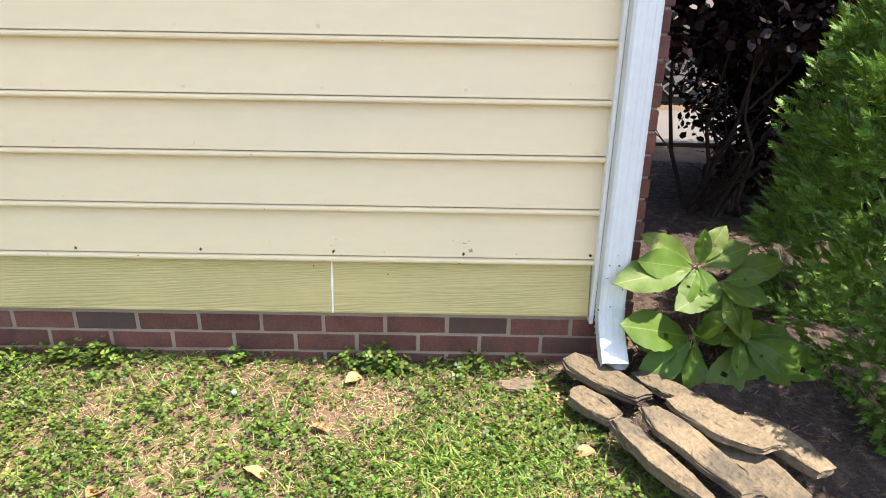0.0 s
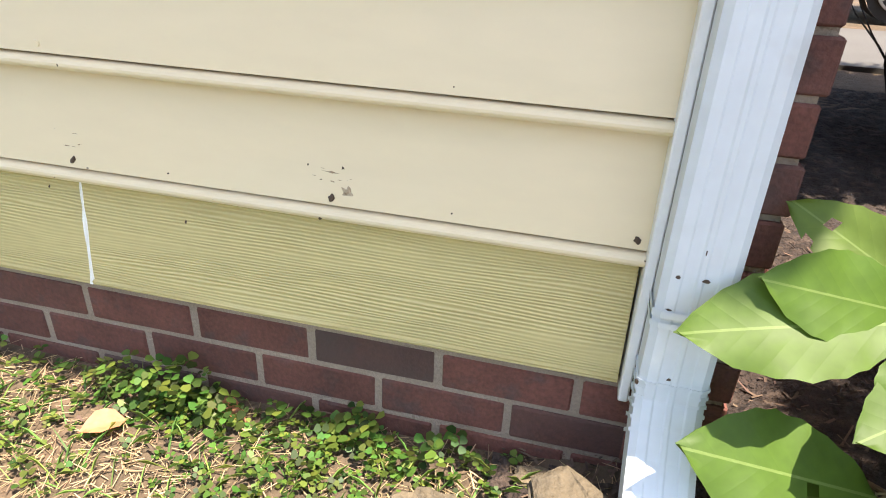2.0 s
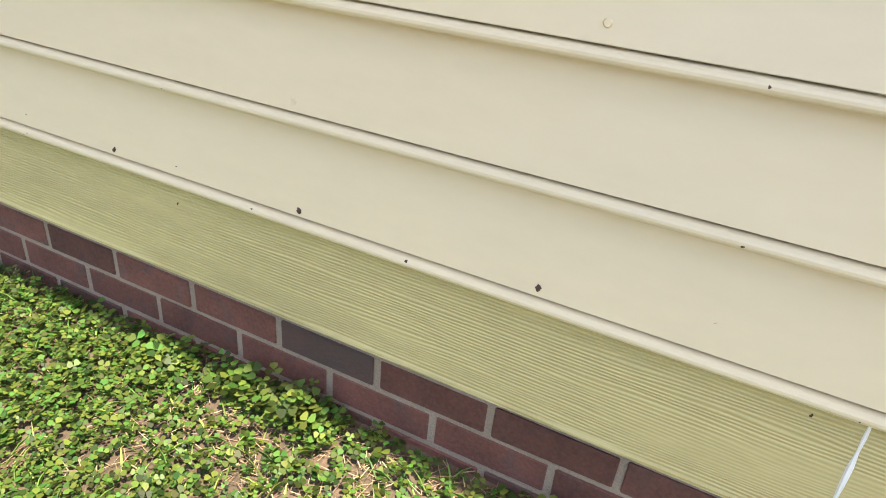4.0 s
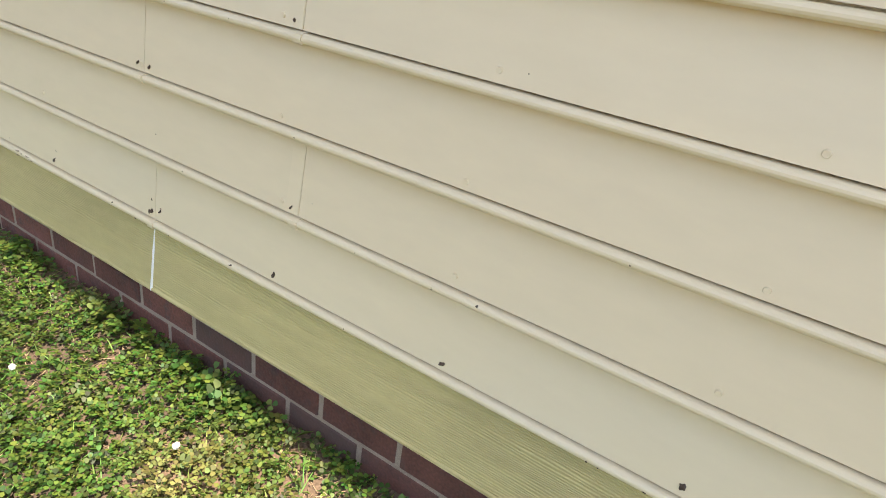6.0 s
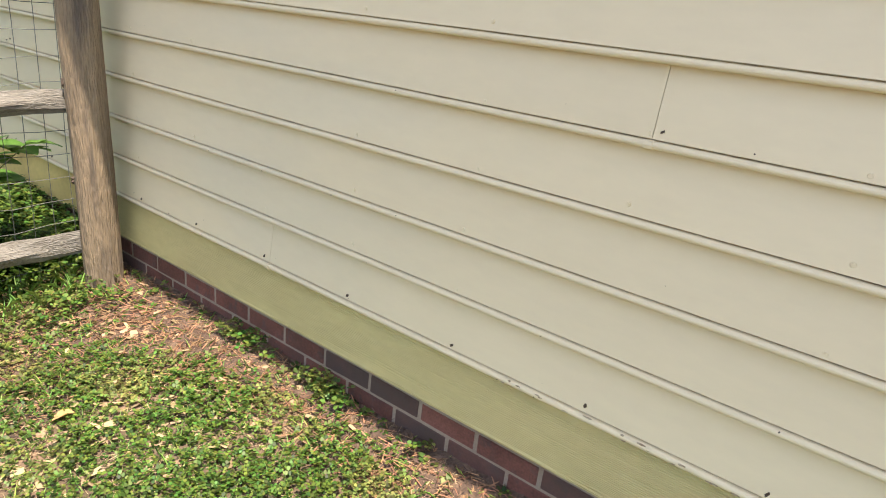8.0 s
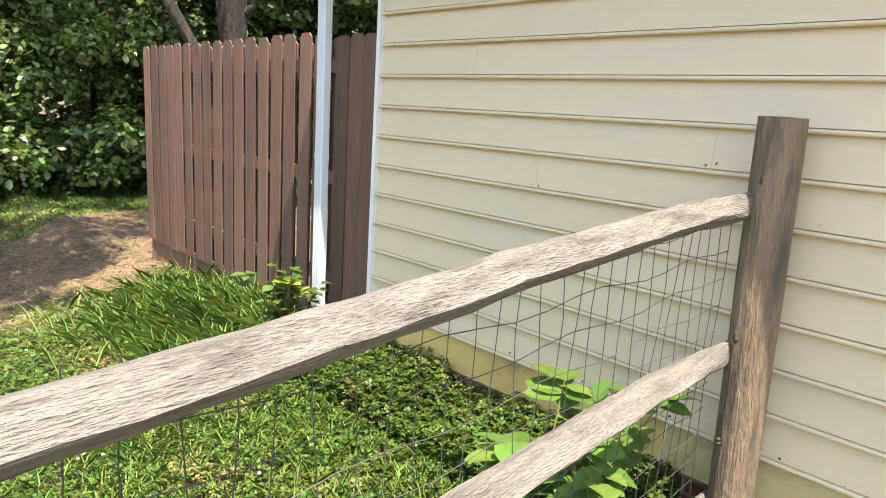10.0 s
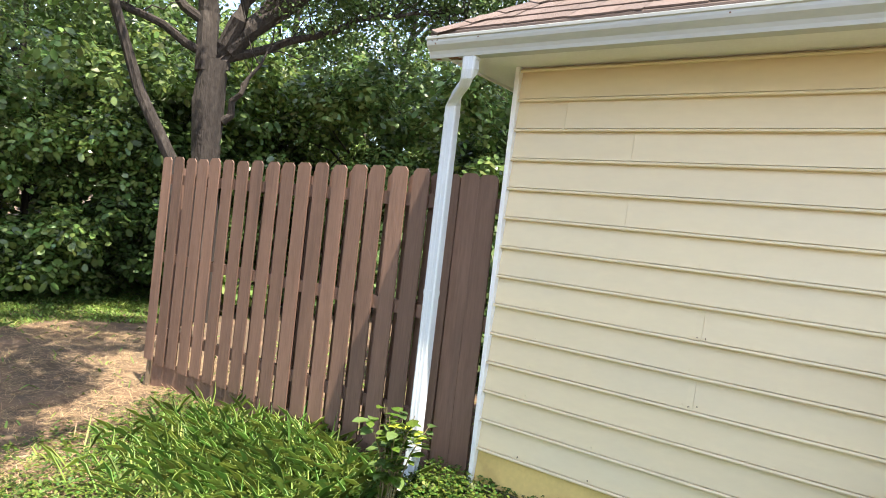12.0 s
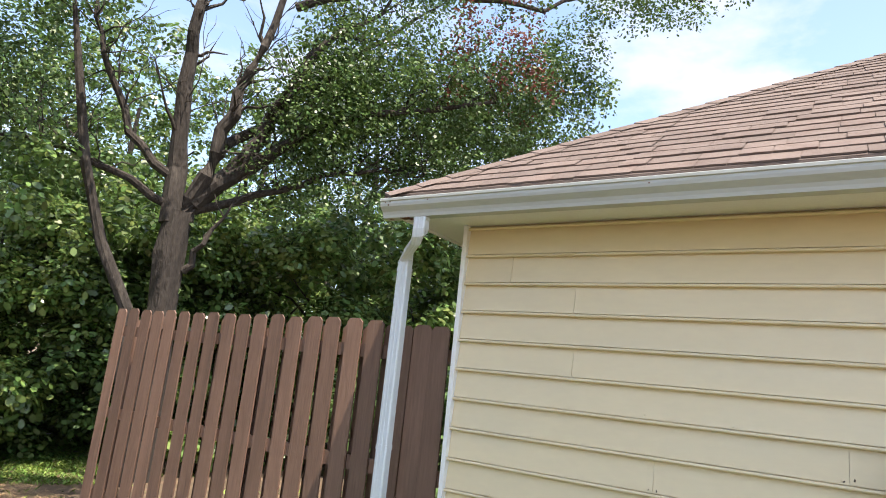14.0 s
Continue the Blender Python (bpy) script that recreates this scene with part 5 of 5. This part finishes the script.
def build_car():
    car = new("parked_car")
    tagged(car, "dark parked car seen through the shrub", "car")
    x0, y0 = 2.2, 6.6
    prof = [(-0.9, 0.30), (-0.92, 0.62), (-0.75, 0.86), (0.2, 0.98), (0.95, 1.42), (2.4, 1.45), (3.1, 1.02), (3.5, 0.95), (3.55, 0.4), (3.4, 0.28)]
    bm = prism([(x0 + a, b) for a, b in prof], y0 + 0.1, y0 + 1.8, "y")
    bmesh.ops.bevel(bm, geom=list(bm.edges), offset=0.05, segments=2, affect="EDGES")
    part("body", bm, M_CARPAINT, car)
    part("side_window", prism([(x0 + 0.5, 1.02), (x0 + 1.0, 1.36), (x0 + 2.3, 1.38), (x0 + 2.8, 1.04)], y0 + 0.085, y0 + 0.098, "y"), M_GLASS, car)
    for wx in (x0 + 0.35, x0 + 2.75):
        bm = bmesh.new()
        bmesh.ops.create_cone(bm, cap_ends=False, segments=28, radius1=0.34, radius2=0.34, depth=0.2, matrix=pose(wx, y0 + 0.12, 0.36, 90))
        bmesh.ops.create_cone(bm, cap_ends=True, segments=28, radius1=0.30, radius2=0.34, depth=0.03, matrix=pose(wx, y0 + 0.01, 0.36, 90))
        tyre = part("wheel", bm, M_TYRE, car)
        rim = bmesh.new()
        bmesh.ops.create_cone(rim, cap_ends=True, segments=24, radius1=0.05, radius2=0.06, depth=0.03, matrix=pose(wx, y0 - 0.02, 0.36, 90))
        for k in range(10):
            m = pose(wx, y0 - 0.015, 0.36, 0, 36 * k, 0) @ Matrix.Translation((0.13, 0, 0)) @ Matrix.Diagonal((0.19, 0.02, 0.028, 1))
            bmesh.ops.create_cube(rim, size=1, matrix=m)
        for k in range(28):
            a = 2 * math.pi * k / 28
            m = pose(wx, y0 - 0.012, 0.36, 0, math.degrees(a), 0) @ Matrix.Translation((0.235, 0, 0)) @ Matrix.Diagonal((0.022, 0.03, 0.056, 1))
            bmesh.ops.create_cube(rim, size=1, matrix=m)
        part("rim", rim, M_ALLOY, tyre, "silver spoked alloy rim")


build_car()


# ---- lawn cover ----
def patchy(x, y, f=1.0, s=0.0):
    return (np.sin(2.1 * f * x + 1.3 + s) * np.cos(2.7 * f * y + 0.4 + s) + 0.6 * np.sin(5.3 * f * x - 3.1 * f * y + s) + 0.5 * np.cos(8.9 * f * y + 6.7 * f * x + 2 * s) + 0.35 * np.sin(17 * f * x + 1.1) * np.sin(15 * f * y + s)) / 2.2


def scatter(n, x0, x1, y0, y1, rng, keep):
    x, y = rng.uniform(x0, x1, n), rng.uniform(y0, y1, n)
    ok = rng.uniform(0, 1, n) < keep(x, y)
    return x[ok], y[ok]


def cover_near(x, y):
    c = 0.48 + 0.35 * patchy(x, y, 1.25) + 0.45 * patchy(x, y, 2.9, 1.7)
    c = c + 0.35 * np.clip((x + 0.9) / -1.5, 0, 1)
    strip = np.clip((0.30 + 0.12 * np.sin(3 * x) + y) / 0.2, 0, 1) * np.clip((-5.5 - x) / 0.8, 0, 1)
    bed = np.clip((x - (-0.12 - 0.55 * (y + 0.1))) / 0.1, 0, 1)
    end = np.clip((-7.4 - x + 0.25 * np.sin(4 * y)) / 0.7, 0, 1) * 0.28
    return np.clip(c * (1 - 0.93 * strip) * (1 - bed) * (1 - end), 0, 1) ** 1.3


def cover_far(x, y):
    worn = np.clip((-12.6 - x - 0.6 * (y + 1.2)) / 0.9, 0, 1)
    return np.clip((0.75 + 0.4 * patchy(x, y, 0.9, 1.0)) * (1 - 0.8 * worn), 0, 1)


def build_clover(name, label, n, x0, x1, y0, y1, lo, hi, cover, seed, hmax):
    rng = np.random.default_rng(seed)
    x, y = scatter(n, x0, x1, y0, y1, rng, cover)
    z = ground_z(x, y) + rng.uniform(0.006, hmax, len(x)) * (0.4 + 0.6 * np.clip(cover(x, y), 0, 1))
    a0 = rng.uniform(0, 2 * np.pi, len(x))
    s = rng.uniform(lo, hi, len(x))
    tx, ty = rng.normal(0, 0.28, len(x)), rng.normal(0, 0.28, len(x))
    C, U, V = [], [], []
    for k in range(3):
        a = a0 + k * 2.094
        u = np.stack([np.cos(a), np.sin(a), tx * np.cos(a) + ty * np.sin(a) + 0.12], 1) * s[:, None]
        v = np.stack([-np.sin(a), np.cos(a), -tx * np.sin(a) + ty * np.cos(a)], 1) * s[:, None]
        C.append(np.stack([x, y, z], 1))
        U.append(u)
        V.append(v)
    me = cloud_mesh(name, np.concatenate(C), np.concatenate(U), np.concatenate(V), ((0.02, 0, 0), (0.5, 0.46, 0.05), (0.9, 0.40, 0.0), (0.97, 0, 0.02), (0.9, -0.40, 0.0), (0.5, -0.46, 0.05)))
    return tagged(part(name, me, M_CLOVER), label, "clover", kind="stuff")


build_clover("clover", "low green clover and ground ivy over the lawn", 125000, -8.3, 0.2, -1.75, 0.0, 0.006, 0.0135, cover_near, 31, 0.045)
build_clover("far_clover", "clover and weeds beyond the rail fence", 74000, -14.0, -8.4, -4.2, 0.02, 0.011, 0.024, cover_far, 32, 0.08)


def build_grass(name, label, n, x0, x1, y0, y1, lo, hi, w, keep, seed, material, lean=0.6):
    rng = np.random.default_rng(seed)
    x, y = scatter(n, x0, x1, y0, y1, rng, keep)
    m = len(x)
    a, ln = rng.uniform(0, 2 * np.pi, m), rng.uniform(lo, hi, m)
    d = np.stack([np.cos(a) * lean, np.sin(a) * lean, np.ones(m)], 1) + rng.normal(0, 0.25, (m, 3)) * [1, 1, 0.2]
    d /= np.linalg.norm(d, axis=1, keepdims=True)
    side = np.stack([-np.sin(a), np.cos(a), 0 * a], 1)
    base = np.stack([x, y, ground_z(x, y) - 0.005], 1)
    outline = ((0, -0.5, 0), (0.4, -0.5, 0.02), (0.75, -0.32, 0.0), (1.0, 0, -0.16), (0.75, 0.32, 0.0), (0.4, 0.5, 0.02), (0, 0.5, 0))
    me = cloud_mesh(name, base, d * ln[:, None], side * (w * rng.uniform(0.6, 1.3, m))[:, None], outline)
    return tagged(part(name, me, material), label, "grass", kind="stuff")


build_grass("lawn_grass", "short thin lawn grass", 26000, -8.3, 0.15, -1.75, -0.02, 0.025, 0.075, 0.0032, lambda x, y: 0.5 + 0.5 * cover_near(x, y) * (x < 0), 41, M_GRASS, 1.0)
build_grass("bright_weeds", "fresh green weeds near the edging stones", 12000, -1.1, 0.05, -0.95, -0.2, 0.025, 0.06, 0.006, lambda x, y: np.exp(-((x + 0.42) / 0.26) ** 2 - ((y + 0.50) / 0.17) ** 2), 42, M_GRASS, 0.9)
build_grass("tall_grass", "tall green grass clump in front of the board fence", 14000, -13.4, -10.9, -1.5, 0.0, 0.14, 0.36, 0.0095, lambda x, y: np.exp(-(((x + 12.0) / 0.75) ** 2) - (((y + 0.55) / 0.38) ** 2)), 43, M_GRASS, 0.85)
build_grass("far_lawn", "mown grass of the back yard", 120000, -22.5, -8.4, -5, 4.5, 0.05, 0.12, 0.016, lambda x, y: np.where(x + 0.3 * y + 0.5 * np.sin(2 * y) < -17.6, 0.95, 0.12 * cover_far(x, y)), 44, M_GRASS, 1.3)
build_grass("weed_growth", "weeds under the wire fence", 34000, -11.4, -8.25, -3.2, -0.1, 0.04, 0.15, 0.007, lambda x, y: np.clip(0.55 + 0.4 * patchy(x, y, 1.3, 0.7), 0.1, 1), 45, M_GRASS, 0.7)


def build_litter(name, label, n, x0, x1, y0, y1, lo, hi, w, keep, seed, material, tilt=0.25):
    rng = np.random.default_rng(seed)
    x, y = scatter(n, x0, x1, y0, y1, rng, keep)
    u, v = spun(len(x), lo, hi, rng, tilt, 1.0)
    v = v / np.linalg.norm(v, axis=1, keepdims=True) * (w * rng.uniform(0.5, 1.4, (len(x), 1)))
    p = np.stack([x, y, ground_z(x, y) + rng.uniform(0.003, 0.014, len(x))], 1)
    return tagged(part(name, cloud_mesh(name, p, u, v, SLIP), material), label, "ground litter", kind="stuff")


build_litter("straw", "dry straw and dead grass over bare soil", 115000, -8.4, 0.1, -1.7, 0.0, 0.010, 0.045, 0.0017, lambda x, y: np.clip(1.05 - 1.0 * cover_near(x, y), 0.1, 1) * np.where(x < -6.7, 0.8, 1), 51, M_STRAW)
build_litter("far_straw", "straw over the worn yard", 90000, -18.5, -10.5, -4.5, 1.5, 0.04, 0.17, 0.0048, lambda x, y: np.clip((-12.3 - x - 0.6 * (y + 1.2)) / 0.9, 0, 1) * np.clip(0.7 + 0.7 * patchy(x, y, 0.6, 2.0), 0, 1) + 0.03, 52, M_STRAW)


def build_mulch_sheet(name, label, xs, ys, inside, material):
    """A dark, slightly raised bed of mulch with a ragged edge."""
    bm = bmesh.new()
    rng = np.random.default_rng(8)
    g = {}
    for i, x in enumerate(xs):
        for j, y in enumerate(ys):
            if inside(x + rng.normal(0, 0.02), y + rng.normal(0, 0.02)):
                g[i, j] = bm.verts.new((x, y, float(ground_z(x, y)) + 0.006 + rng.uniform(0, 0.012)))
    for (i, j), v in list(g.items()):
        q = [g.get(k) for k in ((i, j), (i + 1, j), (i + 1, j + 1), (i, j + 1))]
        if all(q):
            bm.faces.new(q)
    tagged(part(name, bm, material), label, "mulch", kind="structure")


build_mulch_sheet("mulch_bed", "bark mulch bed by the house corner, darkened in colour for shrub shade", np.arange(-0.5, 3.4, 0.03), np.arange(-1.5, 3.2, 0.03), lambda x, y: x > -0.16 - 0.55 * (y + 0.1) and (y < -0.0 or x > 0.15), M_SHADED_MULCH)
build_mulch_sheet("mulch_strip", "brown mulch strip along the brick base", np.arange(-8.9, -5.6, 0.04), np.arange(-1.3, 0.03, 0.04), lambda x, y: y > -0.22 - 0.08 * math.sin(3 * x) - 0.9 * max(0, min(1, (-7.5 - x) / 0.6)), M_STRIP_MULCH)
build_litter("mulch", "brown bark mulch and leaf litter", 110000, -8.6, 1.7, -1.3, 1.2, 0.010, 0.04, 0.0045, lambda x, y: np.where(x > -0.3, np.clip((x - (-0.2 - 0.55 * (y + 0.1))) / 0.15, 0, 1), np.clip((0.42 + 0.12 * np.sin(3 * x) + y) / 0.2, 0, 1) * np.clip((-5.5 - x) / 0.8, 0, 1) + 0.8 * np.clip((-7.4 - x) / 0.7, 0, 1) + 0.02), 53, M_CHIPS, 0.5)
build_litter("pine_straw", "red-brown pine straw and bark chips along the brick base", 62000, -8.7, -5.0, -1.5, 0.0, 0.02, 0.075, 0.0045, lambda x, y: np.clip((0.38 + 0.12 * np.sin(3 * x) + y) / 0.2, 0, 1) * np.clip((-5.4 - x) / 0.9, 0, 1) * 0.8 + 0.5 * np.clip((-7.5 - x) / 0.6, 0, 1), 54, M_REDSTRAW, 0.3)
build_litter("leaf_litter", "crumbled dry brown leaves at the fence", 2600, -8.6, -5.6, -1.5, -0.02, 0.02, 0.05, 0.026, lambda x, y: np.clip((-6.6 - x) / 0.8, 0.12, 0.9), 55, M_STRAW, 0.35)
build_clover("post_weeds", "fresh weeds round the foot of the fence post", 1900, -8.6, -7.7, -0.75, -0.02, 0.010, 0.02, lambda x, y: np.exp(-((x + 8.2) / 0.18) ** 2 - ((y + 0.28) / 0.24) ** 2), 34, 0.09)
build_clover("corner_weeds", "thick weeds along the wall beyond the rail fence", 16000, -10.9, -8.5, -0.5, -0.01, 0.011, 0.022, lambda x, y: np.clip(0.75 + 0.5 * patchy(x, y, 1.4), 0.2, 1), 35, 0.2)

build_clover("wall_weeds", "small weeds sprouting along the brick base", 5200, -8.0, -0.2, -0.075, -0.005, 0.009, 0.02, lambda x, y: np.clip(0.15 + 0.9 * patchy(x, y * 0 + 0.3, 2.3), 0.03, 1), 33, 0.11)
flower = bmesh.new()
bmesh.ops.create_icosphere(flower, subdivisions=2, radius=0.0085)
for v in flower.verts:
    v.co *= random.uniform(0.75, 1.15)
petal = bpy.data.meshes.new("clover_flower")
flower.to_mesh(petal)
flower.free()
petal.materials.append(M_PETAL)
for i in range(34):
    x, y = (random.uniform(-5.5, -0.8), random.uniform(-1.0, -0.1)) if i < 16 else (random.uniform(-12.5, -9), random.uniform(-2.6, -0.5))
    ob = part("clover_flower", petal, None)
    ob.matrix_world = pose(x, y, float(ground_z(x, y)) + 0.045, 0, 0, 50 * i)
    stalk = part("stalk", tube(bmesh.new(), [(0, 0, -0.05), (0.002, 0, -0.02), (0, 0, 0)], [0.0012] * 3, 4), M_GRASS, ob)
    tagged(ob, "small white clover flower in the lawn", "flower", "clover flowers")

dry = leaf_mesh("dry_leaf", 0.07, 0.045, 0.1, 0.6, M_DRYLEAF, 0.2, 5)
for i, (x, y) in enumerate([(-0.66, -0.03), (-1.45, -0.62), (-1.0, -0.55), (-0.78, -0.1), (-2.4, -0.25), (-3.0, -0.4), (-7.0, -0.75), (-7.2, -1.0), (-7.5, -0.6), (-7.35, -1.2), (-7.7, -0.9), (-6.9, -1.2), (-0.05, -0.42), (0.6, -0.6), (-0.9, -0.35)]):
    ob = part("dry_leaf", dry, None)
    ob.matrix_world = pose(x, y, float(ground_z(x, y)) + 0.02, random.uniform(-20, 20), random.uniform(-20, 20), 77 * i)
    tagged(ob, "dry curled brown leaf on the ground", "leaf", "fallen leaves")


# ---- bricks ----
def build_bricks():
    kinds = []
    for w in (0.2035, 0.2015):
        bm = boxed(-w / 2, 0, -0.0315, w / 2, 0.03, 0.0315, bevel=0.003)
        for v in bm.verts:
            v.co += Vector((random.uniform(-1, 1), random.uniform(-1, 1), random.uniform(-1, 1))) * 0.0012
        me = bpy.data.meshes.new("brick")
        bm.to_mesh(me)
        bm.free()
        me.materials.append(M_BRICK)
        kinds.append(me)
    P = 0.2165
    for row, (z, off) in enumerate(((0.1385, -0.164), (0.066, -0.265), (-0.0065, -0.164), (-0.079, -0.265))):
        for i in range(-1, 50):
            x = off - P * i
            if x < X_END + 0.08 or x > 0.06:
                continue
            ob = part("brick", random.choice(kinds), None, base)
            ob.matrix_world = pose(x, 0.017 + random.uniform(-0.0015, 0.0015), z)
    bm = boxed(-0.06, 0, -0.0315, 0.07, 0.1, 0.0315, bevel=0.003)
    me = bpy.data.meshes.new("brick")
    bm.to_mesh(me)
    bm.free()
    me.materials.append(M_BRICK)
    for k in range(36):
        ob = part("brick", me, None, pier)
        ob.matrix_world = pose(0.08 + (0.004 if k % 2 else 0) + random.uniform(-0.002, 0.002), 0.014, -0.0065 + 0.0725 * k)


build_bricks()
build_shingles()
